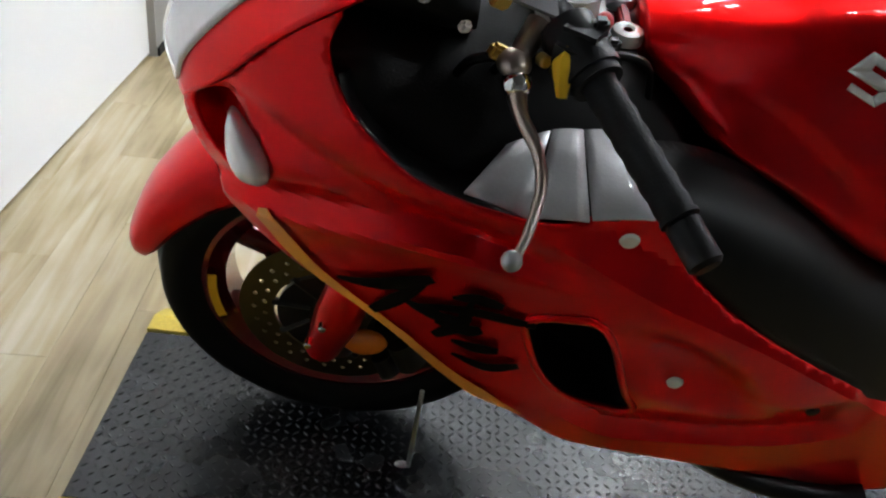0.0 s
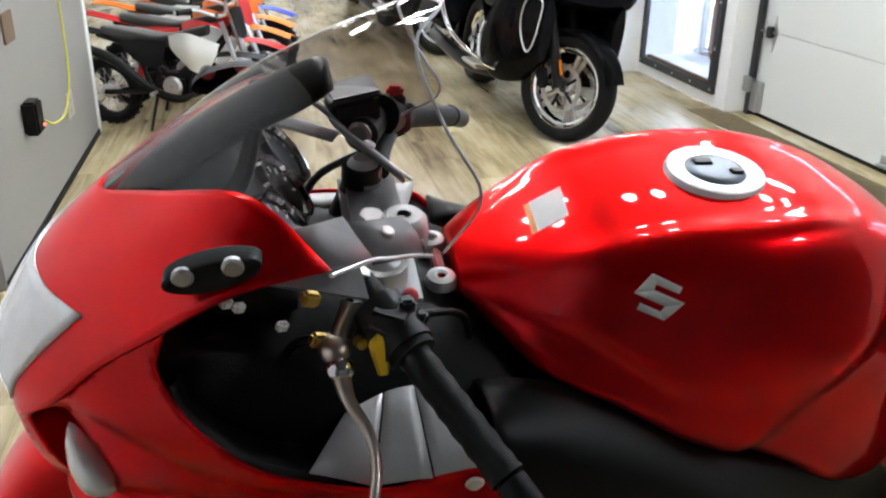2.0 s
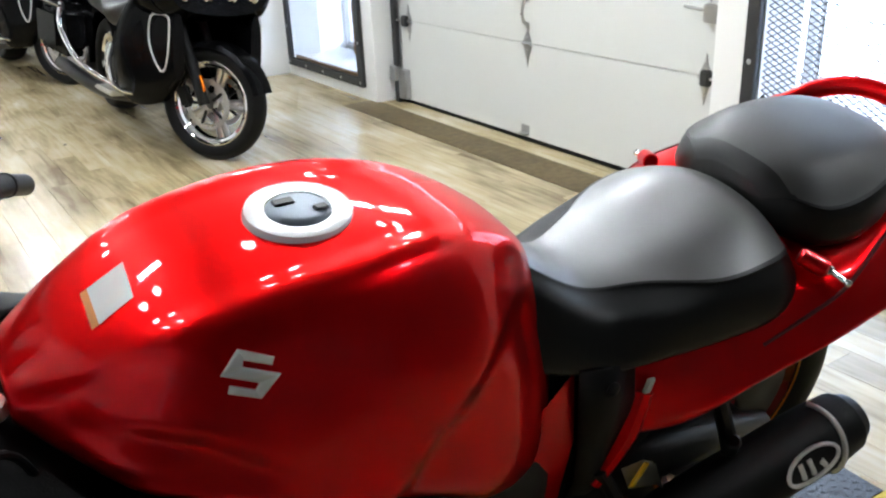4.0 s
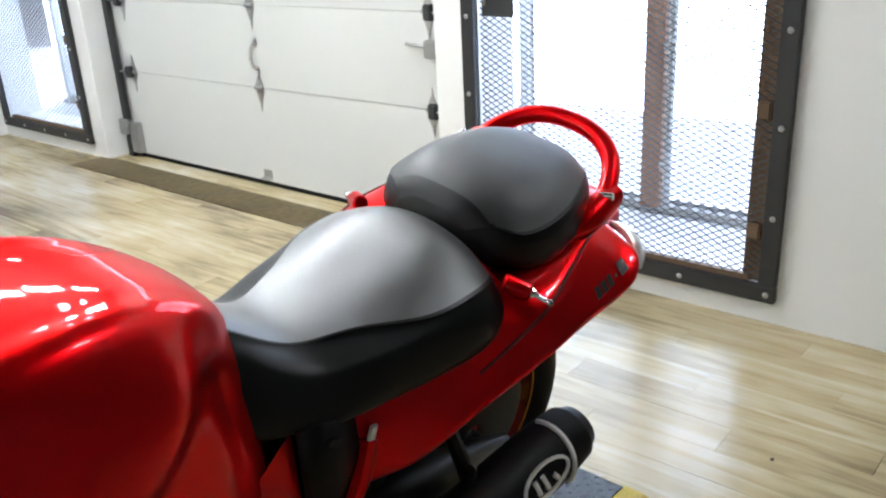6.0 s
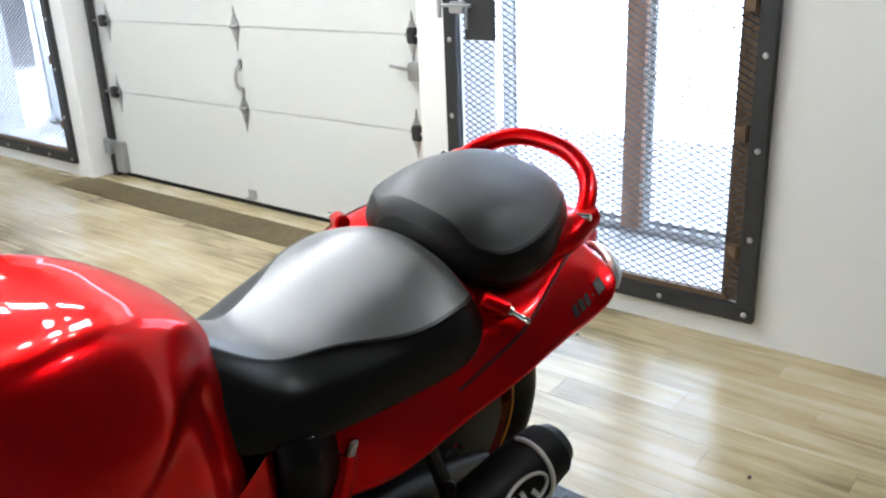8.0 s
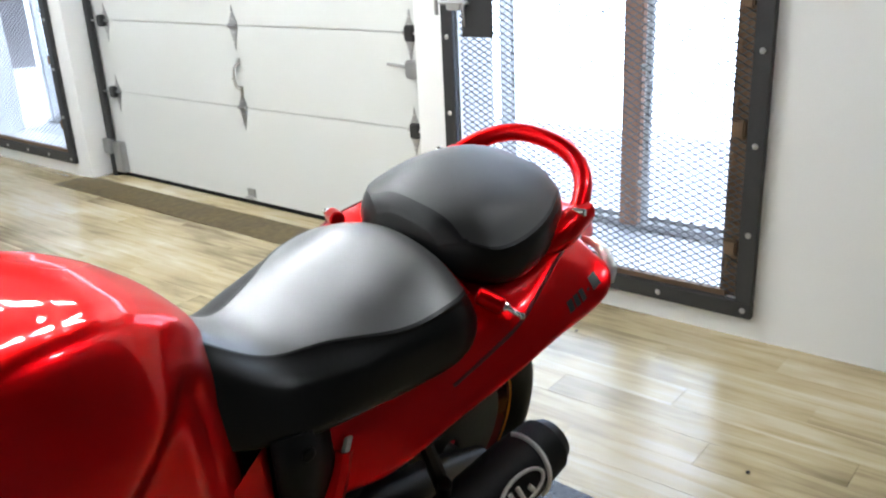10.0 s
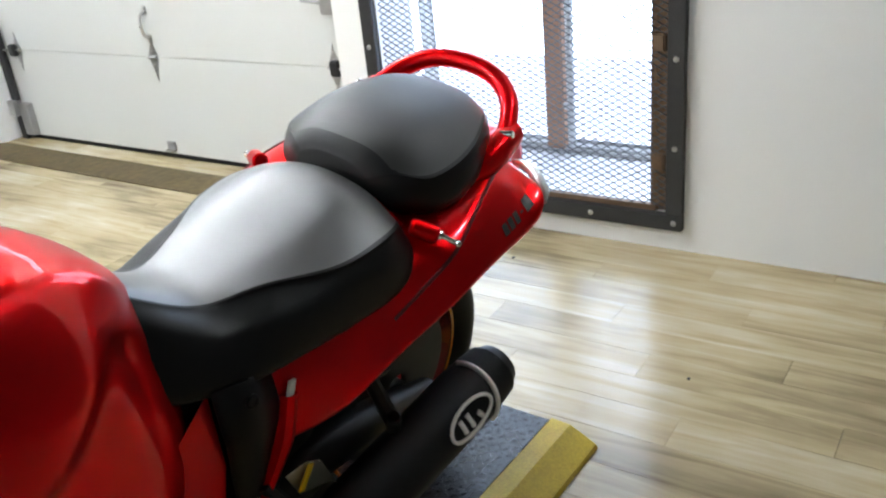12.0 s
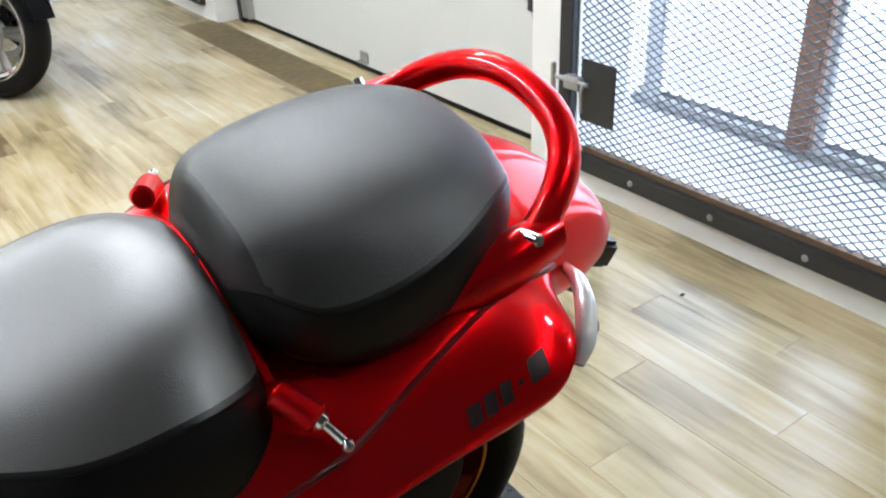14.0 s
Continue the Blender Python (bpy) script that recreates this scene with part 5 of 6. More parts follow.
# tail
TAIL = [(1.340, [(0, .680), (-.080, .680), (-.115, .672), (-.140, .645), (-.152, .605), (-.160, .560), (-.120, .540), (0, .535)]),
        (1.420, [(0, .700), (-.090, .700), (-.138, .690), (-.165, .655), (-.184, .615), (-.192, .578), (-.140, .555), (0, .550)]),
        (1.520, [(0, .735), (-.110, .735), (-.168, .718), (-.196, .682), (-.212, .662), (-.222, .640), (-.165, .600), (0, .590)]),
        (1.600, [(0, .752), (-.120, .752), (-.175, .742), (-.205, .715), (-.224, .692), (-.235, .668), (-.165, .630), (0, .615)]),
        (1.656, [(0, .762), (-.120, .762), (-.176, .757), (-.208, .742), (-.229, .714), (-.240, .686), (-.160, .652), (0, .635)]),
        (1.730, [(0, .775), (-.115, .775), (-.160, .773), (-.189, .768), (-.220, .738), (-.242, .702), (-.160, .668), (0, .655)]),
        (1.810, [(0, .790), (-.105, .790), (-.143, .789), (-.166, .787), (-.208, .755), (-.243, .712), (-.150, .680), (0, .665)]),
        (1.858, [(0, .799), (-.100, .799), (-.132, .796), (-.154, .787), (-.202, .762), (-.243, .734), (-.150, .690), (0, .668)]),
        (1.892, [(0, .803), (-.095, .802), (-.124, .797), (-.146, .782), (-.186, .768), (-.212, .752), (-.140, .695), (0, .668)]),
        (1.930, [(0, .802), (-.090, .800), (-.114, .790), (-.133, .768), (-.141, .748), (-.142, .725), (-.115, .690), (0, .668)]),
        (1.985, [(0, .790), (-.082, .786), (-.104, .774), (-.119, .750), (-.124, .728), (-.120, .705), (-.095, .685), (0, .668)]),
        (2.045, [(0, .765), (-.070, .760), (-.088, .750), (-.098, .732), (-.100, .715), (-.096, .700), (-.075, .686), (0, .672)]),
        (2.085, [(0, .732), (-.050, .728), (-.062, .722), (-.070, .712), (-.070, .704), (-.066, .697), (-.050, .690), (0, .680)])]
tail_v, tail_f = body(TAIL, 6, 5)
TAIL_TREE = BVHTree.FromPolygons([tuple(p) for p in tail_v], tail_f)
tail = bp("tail_cowl", (tail_v, tail_f), RED, "red tail cowl", angle=60)
for s in (-1, 1):
    seam = [(1.521, s * .197, .679), (1.60, s * .206, .714), (1.656, s * .209, .741), (1.73, s * .190, .767), (1.81, s * .167, .786), (1.858, s * .155, .786), (1.90, s * .146, .778), (1.93, s * .134, .766)]
    part("panel_seam", tube(seam, .0035, 6), RED_DARK, tail, "dark panel seam")
    for u0, u1, lo, hi in ((1.754, 1.769, .16, .62), (1.773, 1.787, .17, .64), (1.791, 1.804, .18, .66), (1.811, 1.818, .38, .48), (1.825, 1.846, .20, .74)):
        def on_panel(u, k):
            # from the lower edge up the flared panel
            vv, ww = np.interp(u, (1.73, 1.81, 1.87), (.236, .234, .232)) - .030 * k, np.interp(u, (1.73, 1.81, 1.87), (.714, .726, .746)) + .028 * k
            return (u + .008 * k, s * vv, ww)
        decal("decal_bar", [on_panel(u0, lo), on_panel(u1, lo), on_panel(u1, hi), on_panel(u0, hi)], TAIL_TREE, (0, -s * .75, -.66), DECAL_DULL, tail, "plain black decal bar", .0015)
    knob = part("strap_boss", rod((1.612, s * .150, .776), (1.634, s * .186, .764), .0135, 18), RED, tail)
    part("seat_divider", tube([(1.614, s * .005, .806), (1.613, s * .04, .802), (1.613, s * .075, .793), (1.616, s * .10, .780), (1.618, s * .13, .764)], .0045, 8), RED, tail, "thin red trim between the seats")
    part("strap_knob", merge(rod((1.633, s * .184, .766), (1.637, s * .192, .763), .0085), rod((1.636, s * .190, .764), (1.645, s * .213, .756), .0046), ball((1.645, s * .214, .756), (.0062, .0062, .0062), 10)), CHROME, knob, "polished luggage knob")
    part("side_lamp", tube([(1.952, s * .128, .752), (1.944, s * .158, .758), (1.925, s * .190, .757), (1.902, s * .218, .748), (1.884, s * .232, .736)], [.005, .009, .011, .011, .005], 12), LENS, tail, "clear rear turn signal")
part("tail_light", ball((2.072, 0, .712), (.034, .066, .026), 18), REDPL, tail, "red tail light")
part("plate_bracket", merge(box((.055, .10, .040), (2.112, 0, .640), .006, (0, 25, 0)), tube([(2.04, 0, .682), (2.10, 0, .65)], .02, 8)), BLACK, tail, "black plate bracket")
part("plate_hook", tube([(1.99, -.075, .675), (2.05, -.085, .63), (2.075, -.088, .585), (2.085, -.09, .560), (2.075, -.09, .545), (2.06, -.089, .555), (2.062, -.088, .572)], .0042, 8), BLACK, tail, "black wire hook")

# grab rail
rail = bp("grab_rail", tube([(1.774, -0.139, 0.771), (1.828, -0.142, 0.795), (1.892, -0.138, 0.832), (1.946, -0.104, 0.870), (1.971, -0.043, 0.893), (1.971, 0.043, 0.893), (1.946, 0.104, 0.870), (1.892, 0.138, 0.832), (1.828, 0.142, 0.795), (1.774, 0.139, 0.771)],
                            [.008, .014, .016, .0165, .0165, .0165, .0165, .016, .014, .008], 14), RED, "red tubular grab rail")
for s in (-1, 1):
    part("rail_foot", body([(1.775, [(0, .796), (-.006, .796), (-.010, .790), (-.006, .784), (0, .784)]), (1.81, [(0, .822), (-.016, .817), (-.022, .800), (-.016, .784), (0, .782)]),
                            (1.85, [(0, .838), (-.018, .832), (-.026, .812), (-.018, .790), (0, .786)]), (1.905, [(0, .848), (-.014, .843), (-.020, .828), (-.014, .806), (0, .800)])], 4, 3), RED, rail).location = (0, s * .145, 0)
    part("rail_bolt", rod((1.868, s * .14, .835), (1.873, s * .163, .841), .007), CHROME, rail)

# mid: black side cover, red tank skirt, engine, swing arm, pegs
for s in (-1, 1):
    cover = bp("side_cover", sheet([[(1.235, s * .135, .70), (1.25, s * .142, .60), (1.265, s * .14, .48), (1.24, s * .12, .36)], [(1.275, s * .15, .70), (1.29, s * .155, .60), (1.295, s * .15, .48), (1.27, s * .13, .36)],
                                    [(1.325, s * .142, .69), (1.34, s * .15, .60), (1.34, s * .145, .48), (1.31, s * .13, .36)]]), BLACK, "black side cover")
    thick(cover, .006, 0)
    part("cover_bolt", ball((1.283, s * .156, .665), (.011, .006, .011), 12), BLACK, cover)
    bp("tank_skirt", sheet([[(1.12, s * .155, .64), (1.11, s * .158, .54), (1.08, s * .155, .42)], [(1.19, s * .135, .66), (1.2, s * .15, .55), (1.18, s * .15, .42)], [(1.238, s * .125, .69), (1.25, s * .138, .57), (1.24, s * .138, .42)]]), RED, "red tank skirt panel")
    strip_ = bp("frame_strip", tube([(1.352, s * .15, .63), (1.335, s * .155, .56), (1.30, s * .15, .47)], [.014, .016, .010], 8), RED, "narrow red frame strip")
    part("strip_tab", box((.014, .006, .03), (1.352, s * .156, .64), .002, (0, 10, 0)), WHITEPL, strip_)
    peg = bp("foot_peg", merge(rod((1.36, s * .17, .40), (1.38, s * .25, .40), .013), tube([(1.30, s * .15, .50), (1.35, s * .165, .41)], .012, 8)), BLACK)
    part("heel_guard", sheet([[(1.33, s * .165, .50), (1.36, s * .165, .44)], [(1.37, s * .168, .50), (1.42, s * .168, .42)], [(1.40, s * .168, .48), (1.44, s * .168, .40)]]), STEEL, peg, "bright metal heel guard")
    part("warning_tag", box((.012, .004, .045), (1.365, s * .172, .475), .001, (0, 28, 0)), YELLOW, peg, "yellow tag")
eng = bp("engine", merge(box((.42, .36, .26), (.86, 0, .45), .05, (0, 8, 0), 3), box((.26, .38, .16), (.72, 0, .60), .04, (0, -25, 0), 3), box((.3, .30, .2), (1.08, 0, .42), .05, None, 3)), BLACK, "black engine block")
for s in (-1, 1):
    part("engine_cover", lathe([(0, .03), (.06, .028), (.085, .015), (.09, 0)], 28, "y", (.98, 0, .42)), DGREY, eng).matrix_local = Matrix.Translation((0, s * .15, 0)) @ (Matrix.Identity(4) if s > 0 else Matrix.Translation((1.96, 0, 0)) @ Matrix.Rotation(math.pi, 4, "Z"))
bp("radiator", box((.03, .34, .3), (.585, 0, .6), .006, (0, -16, 0)), MATTE, "black radiator")
bp("air_box", box((.26, .22, .12), (.74, 0, .72), .03), MATTE)
bp("inner_cowl", body([(.20, [(0, .86), (-.05, .85), (-.07, .82), (-.07, .78), (0, .76)]), (.30, [(0, .90), (-.10, .89), (-.165, .85), (-.165, .70), (0, .68)]), (.42, [(0, .86), (-.12, .85), (-.185, .78), (-.185, .66), (0, .62)]),
                       (.56, [(0, .84), (-.12, .83), (-.2, .74), (-.2, .60), (0, .56)]), (.66, [(0, .80), (-.12, .79), (-.19, .72), (-.19, .55), (0, .52)])]), VOID, "black inner cowl behind the headlight")
bp("belly_pan", body([(.62, [(0, .40), (-.1, .42), (-.2, .42), (-.225, .40), (-.15, .385), (0, .38)]), (.85, [(0, .41), (-.1, .41), (-.2, .40), (-.225, .39), (-.15, .37), (0, .36)]),
                      (1.05, [(0, .40), (-.1, .40), (-.18, .38), (-.2, .37), (-.13, .35), (0, .34)])]), RED, "red belly pan")
bp("frame_spar", body([(1.10, [(0, .66), (-.08, .66), (-.115, .60), (-.115, .42), (-.08, .36), (0, .36)]), (1.24, [(0, .69), (-.09, .69), (-.122, .62), (-.122, .42), (-.09, .35), (0, .35)]),
                       (1.38, [(0, .67), (-.09, .67), (-.125, .60), (-.125, .43), (-.09, .37), (0, .36)]), (1.47, [(0, .66), (-.08, .65), (-.11, .60), (-.11, .50), (-.08, .46), (0, .45)])], 4, 4), VOID, "black frame spar behind the side covers")
cover_line = curve([(1.34, .62), (1.34, .34), (1.46, .30), (1.545, .34), (1.585, .44), (1.66, .55), (1.70, .63), (1.52, .63)], 4, True)
thick(bp("chain_cover", plate(cover_line, [], lambda p: np.stack([p[:, 0], -.082 - .05 * (1.7 - p[:, 0]), p[:, 1]], 1), .03), VOID, "black cover before the rear tyre"), .008, 0)
swing = bp("swing_arm", merge(*[tube([(1.22, s * .11, .42), (1.40, s * .12, .435), (1.62, s * .115 + .02, .36), (1.83, s * .115 + .045, .272)], [.035, .042, .036, .024], 12) for s in (-1, 1)]), BLACK, "black swing arm")
part("axle_block", rod((1.797, -.105, .272), (1.797, .195, .272), .018), BLACK, swing)
part("chain_guard", tube([(1.28, -.10, .50), (1.45, -.11, .51), (1.62, -.11, .49)], .018, 8), BLACK, swing)
bp("rear_hugger", sheet([[(REAR[0] + .308 * math.cos(a), v + REAR[1], REAR[2] + .308 * math.sin(a)) for v in (-.12, -.10, 0, .10, .12)] for a in np.linspace(radians(52), radians(172), 16)]), VOID, "black rear tyre hugger")
bp("sub_frame", merge(tube([(1.25, -.1, .66), (1.5, -.11, .64), (1.8, -.09, .66)], .014, 8), tube([(1.25, .1, .66), (1.5, .11, .64), (1.8, .09, .66)], .014, 8), box((.5, .16, .06), (1.55, 0, .60), .02)), MATTE)
hang = bp("pillion_peg", merge(tube([(1.50, -.15, .60), (1.56, -.17, .46), (1.58, -.18, .40)], [.012, .014, .012], 8), rod((1.58, -.17, .40), (1.55, -.19, .47), .012)), BLACK)
part("peg_bolt", ball((1.575, -.2, .405), (.009, .006, .009), 10), CHROME, hang)

# exhaust


def on_can(u, ang, s, r=.0600):
    """A place on the round muffler, by its length and the angle round it."""
    c = np.array((u, s * np.interp(u, (1.45, 1.80), (.198, .220)), np.interp(u, (1.45, 1.80), (.345, .420))))
    return c + r * np.array((0, -s * math.cos(ang), math.sin(ang)))


for s in (-1, 1):
    muff = bp("muffler", tube([(1.26, s * .165, .285), (1.34, s * .19, .318), (1.45, s * .198, .345), (1.72, s * .215, .403), (1.80, s * .220, .420)], [.026, .048, .057, .0585, .0525], 20, 4), VOID, "black round muffler")
    part("end_cap", tube([(1.795, s * .2197, .419), (1.822, s * .2213, .4245)], [.0530, .040], 20), VOID, muff)
    part("muffler_strap", tube([on_can(1.738, radians(a), s) for a in range(60, 215, 15)], .0045, 8, 2), PAPER, muff, "pale muffler strap")
    ring = [on_can(1.672 + .052 * math.cos(2 * math.pi * k / 24), radians(150) + .44 * math.sin(2 * math.pi * k / 24), s) for k in range(25)]
    part("badge_ring", tube(ring, .0036, 6, 1), PAPER, muff, "pale oval badge ring")
    for u0, a0, u1, a1 in ((1.646, -.22, 1.652, .22), (1.664, -.22, 1.672, .24), (1.688, .0, 1.696, .2)):
        part("badge_bar", tube([on_can(u0, radians(150) + a0, s), on_can(u1, radians(150) + a1, s)], .0048, 6, smooth=False), PAPER, muff, "pale badge bar")
    bp("exhaust_pipe", tube([(.95, s * .1, .28), (1.12, s * .13, .26), (1.22, s * .155, .272), (1.28, s * .17, .29)], .024, 12), BLACK)
bp("side_stand", tube([(.74, -.16, .335), (.86, -.212, .312), (.98, -.225, .30), (1.03, -.226, .305)], [.016, .015, .018, .022], 10), BLACK, "black folded side stand")

# thin rod standing on the mat by the front tyre
prop = thing("steel_rod", pose(.529, 1.509, .05), "thin bright steel rod standing on the black mat", "rod")
part("shaft", tube([(0, 0, 0), (.004, .006, .06), (.010, .018, .17)], .0045, 10), STEEL, prop)
part("foot", ball((-.012, 0, .004), (.014, .008, .005), 10), NICKEL, prop)

# ---- other motorcycles ----


def touring_bike(m, label, steer):
    """A heavy black touring machine; x forward, wheels on z = 0, front axle at the origin."""
    t = thing("touring_motorcycle", m, label, "motorcycle", "parked touring motorcycles")

    def q(name, shape, mt, lab="", parent=None, **k):
        return part(name, shape, mt, parent or t, lab, **k)

    def cast_wheel(name, at, r, width, rim, turn):
        w = q(name, lathe([(.03, -.05), (.05, -.045), (.055, 0), (.05, .045), (.03, .05)], 20), STEEL)
        w.matrix_local = Matrix.Translation(at) @ Matrix.Rotation(turn, 4, "Z")
        h = width / 2
        prof = [(rim, -h * .7), (rim + .02, -h * .95), (r - .03, -h), (r - .006, -h * .5), (r, 0)]
        part("tyre", lathe(curve(prof + [(a, -b) for a, b in prof[-2::-1]], 3), 48), TYRE, w, "black road tyre")
        part("rim", lathe([(rim - .03, -h * .5), (rim + .006, -h * .72), (rim - .004, -h * .76), (rim - .035, -h * .3), (rim - .035, h * .3), (rim - .004, h * .76), (rim + .006, h * .72), (rim - .03, h * .5)], 48), CHROME, w)
        sp = []
        for i in range(5):
            for d in (-.13, .13):
                a = 2 * math.pi * i / 5
                sp.append(tube([(.05 * math.cos(a + d), 0, .05 * math.sin(a + d)), ((rim - .03) * math.cos(a + d * .9), 0, (rim - .03) * math.sin(a + d * .9))], [.014, .018], 6))
        for one in sp:
            part("spoke", one, STEEL, w)
        for s in (-1, 1):
            part("brake_disc", lathe([(.112, s * .07), (.140, s * .07), (.140, s * .075), (.112, s * .075), (.112, s * .07)], 40), STEEL, w)
            for k in range(5):
                a = 2 * math.pi * (k + .5) / 5
                part("disc_arm", tube([(.04 * math.cos(a), s * .065, .04 * math.sin(a)), (.118 * math.cos(a), s * .071, .118 * math.sin(a))], .009, 6), BLACK, w)
        return w
    fw = cast_wheel("front_wheel", (0, 0, .32), .32, .13, .235, steer)
    cast_wheel("rear_wheel", (-1.7, 0, .32), .32, .19, .215, 0)
    for s in (-1, 1):
        f = part("fork_leg", tube([(0, s * .1, 0), (-.1, s * .1, .28), (-.2, s * .1, .55)], [.032, .03, .028], 12), BLACK, fw)
        part("fork_reflector", box((.012, .02, .09), (.01, s * .128, .12), .003, (0, -18, 0)), AMBER, fw, "amber fork reflector")
        part("calliper", box((.07, .05, .12), (-.13, s * .09, .03), .015, (0, -20, 0)), BLACK, fw)
    part("front_fender", sheet([[(.345 * math.cos(a) * k, v, .345 * math.sin(a) * k) for v, k in ((-.085, .9), (-.07, .97), (0, 1), (.07, .97), (.085, .9))] for a in np.linspace(radians(15), radians(165), 16)]), GLOSSBLACK, fw, "gloss black front fender")
    q("fairing", body([(.10, [(0, 1.02), (-.15, 1.0), (-.24, .95), (-.26, .88), (-.18, .82), (0, .80)]), (0, [(0, 1.12), (-.18, 1.1), (-.30, 1.02), (-.33, .9), (-.25, .78), (0, .76)]),
                       (-.15, [(0, 1.16), (-.2, 1.14), (-.34, 1.05), (-.36, .9), (-.28, .78), (0, .75)]), (-.34, [(0, 1.1), (-.18, 1.08), (-.32, 1.0), (-.34, .88), (-.26, .76), (0, .72)])], 5, 4), GLOSSBLACK, "gloss black front fairing")
    for s in (-1, 1):
        for v in (.09, .21):
            hl = q("headlight", lathe([(.012, .030), (.030, .022), (.040, .004), (.046, 0), (.048, -.02)], 24, "x", (.085, s * (v - .02), .905)), CHROME, "round chrome headlight")
            part("reflector_bowl", ball((.088, s * (v - .02), .905), (.020, .036, .036), 14), DGREY, hl, "dark lamp bowl")
        q("leg_shield", body([(.06, [(0, .80), (-.015, .79), (-.03, .7), (-.03, .55), (-.015, .47), (0, .46)]), (-.2, [(0, .88), (-.04, .87), (-.075, .72), (-.075, .46), (-.04, .32), (0, .30)]),
                              (-.5, [(0, .84), (-.08, .83), (-.145, .66), (-.135, .40), (-.08, .25), (0, .24)]), (-.85, [(0, .58), (-.05, .57), (-.10, .5), (-.10, .36), (-.05, .26), (0, .25)])], 4, 4), GLOSSBLACK, "black lower leg shield").location = (0, s * .22, 0)
        q("shield_trim", tube([(u, s * (.228 + np.interp(u, (-.5, -.2, .06), (.145, .075, .03))), w) for u, w in ((.02, .60), (.035, .70), (.03, .78), (-.06, .79), (-.15, .77), (-.18, .66), (-.14, .56), (-.06, .49), (-.01, .52), (.02, .60))], .0055, 6, 3), NICKEL, "bright trim line")
        q("engine_guard", tube([(-.42, s * .24, .30), (-.46, s * .40, .34), (-.50, s * .43, .46), (-.52, s * .40, .58)], .013, 8), CHROME, "chrome engine guard tube")
        q("cylinder_head", merge(*[box((.16, .10, .012), (-.70, s * .20, .56 + .022 * k), .004, (0, 18, 0)) for k in range(6)]), ALU, "finned cylinder head")
        q("mirror", ball((-.12, s * .5, 1.25), (.05, .1, .06), 14), CHROME)
        q("mirror_arm", rod((-.12, s * .42, 1.12), (-.12, s * .48, 1.22), .012), CHROME)
        q("saddle_bag", box((.62, .24, .34), (-1.72, s * .36, .56), .07, None, 3), GLOSSBLACK, "gloss black hard saddlebag")
        q("bag_trim", tube([(-2.03, s * .46, .72), (-1.72, s * .485, .74), (-1.40, s * .46, .72)], .01, 6), CHROME)
        q("exhaust", tube([(-.75, s * .22, .24), (-1.1, s * .27, .22), (-1.5, s * .30, .24), (-2.05, s * .32, .28)], [.035, .045, .05, .045], 12), BLACK, "black exhaust")
        q("side_guard", tube([(-.72, s * .30, .30), (-.9, s * .40, .36), (-1.2, s * .44, .44), (-1.42, s * .46, .60), (-1.44, s * .44, .74)], .016, 10), CHROME, "chrome side guard tube")
        q("floorboard", box((.32, .11, .03), (-.78, s * .34, .28), .01), STEEL)
    q("windshield", sheet([[(-.02, v, 1.08 - abs(v) * .25) for v in np.linspace(-.3, .3, 9)], [(-.2, v, 1.42 - v * v) for v in np.linspace(-.22, .22, 9)]]), SCREEN).visible_shadow = False
    q("engine", merge(box((.5, .42, .34), (-.85, 0, .42), .06, None, 3), tube([(-.75, 0, .5), (-.6, 0, .75)], .11, 14), tube([(-.9, 0, .5), (-1.02, 0, .74)], .11, 14)), BLACK, "black and chrome engine")
    for s in (-1, 1):
        q("engine_cover", lathe([(0, s * .04), (.09, s * .035), (.12, s * .01), (.125, 0)], 24, "y", (-.9, s * .21, .40)), CHROME)
    q("fuel_tank", body([(-.42, [(0, .86), (-.08, .85), (-.12, .80), (-.1, .74), (0, .72)]), (-.62, [(0, .96), (-.14, .94), (-.2, .86), (-.16, .74), (0, .7)]), (-.88, [(0, .92), (-.12, .9), (-.17, .82), (-.14, .72), (0, .7)]), (-1.0, [(0, .84), (-.08, .83), (-.1, .78), (-.08, .72), (0, .7)])], 5, 4), GLOSSBLACK, "gloss black fuel tank")
    q("seat", body([(-.98, [(0, .82), (-.12, .81), (-.15, .76), (-.12, .68), (0, .66)]), (-1.25, [(0, .76), (-.18, .75), (-.22, .7), (-.16, .62), (0, .6)]), (-1.45, [(0, .88), (-.16, .87), (-.2, .8), (-.16, .66), (0, .64)]), (-1.85, [(0, .9), (-.14, .89), (-.18, .82), (-.14, .7), (0, .68)])], 5, 4), SEAT, "black two-level seat")
    q("rear_fender", sheet([[(-1.7 + .37 * math.cos(a) * k, v, .34 + .37 * math.sin(a) * k) for v, k in ((-.13, .88), (-.11, .97), (0, 1), (.11, .97), (.13, .88))] for a in np.linspace(radians(20), radians(190), 16)]), GLOSSBLACK)
    q("handlebar", tube([(-.48, -.44, 1.05), (-.36, -.3, 1.1), (-.25, 0, 1.06), (-.36, .3, 1.1), (-.48, .44, 1.05)], .016, 8), CHROME)
    q("kick_stand", tube([(-.8, .2, .25), (-.85, .36, .02)], .015, 8), BLACK)
    return t


touring_bike(pose(2.225, 5.17, 0, -8, 0, -88), "gloss black touring motorcycle with cast wheel, parked on planks", radians(34))
touring_bike(pose(2.06, 8.05, 0, -8, 0, -84), "black touring motorcycle with hard saddlebags, parked further down the aisle", radians(30))
touring_bike(pose(1.98, 10.2, 0, -8, 0, -82), "black touring motorcycle standing far down the showroom", radians(30))


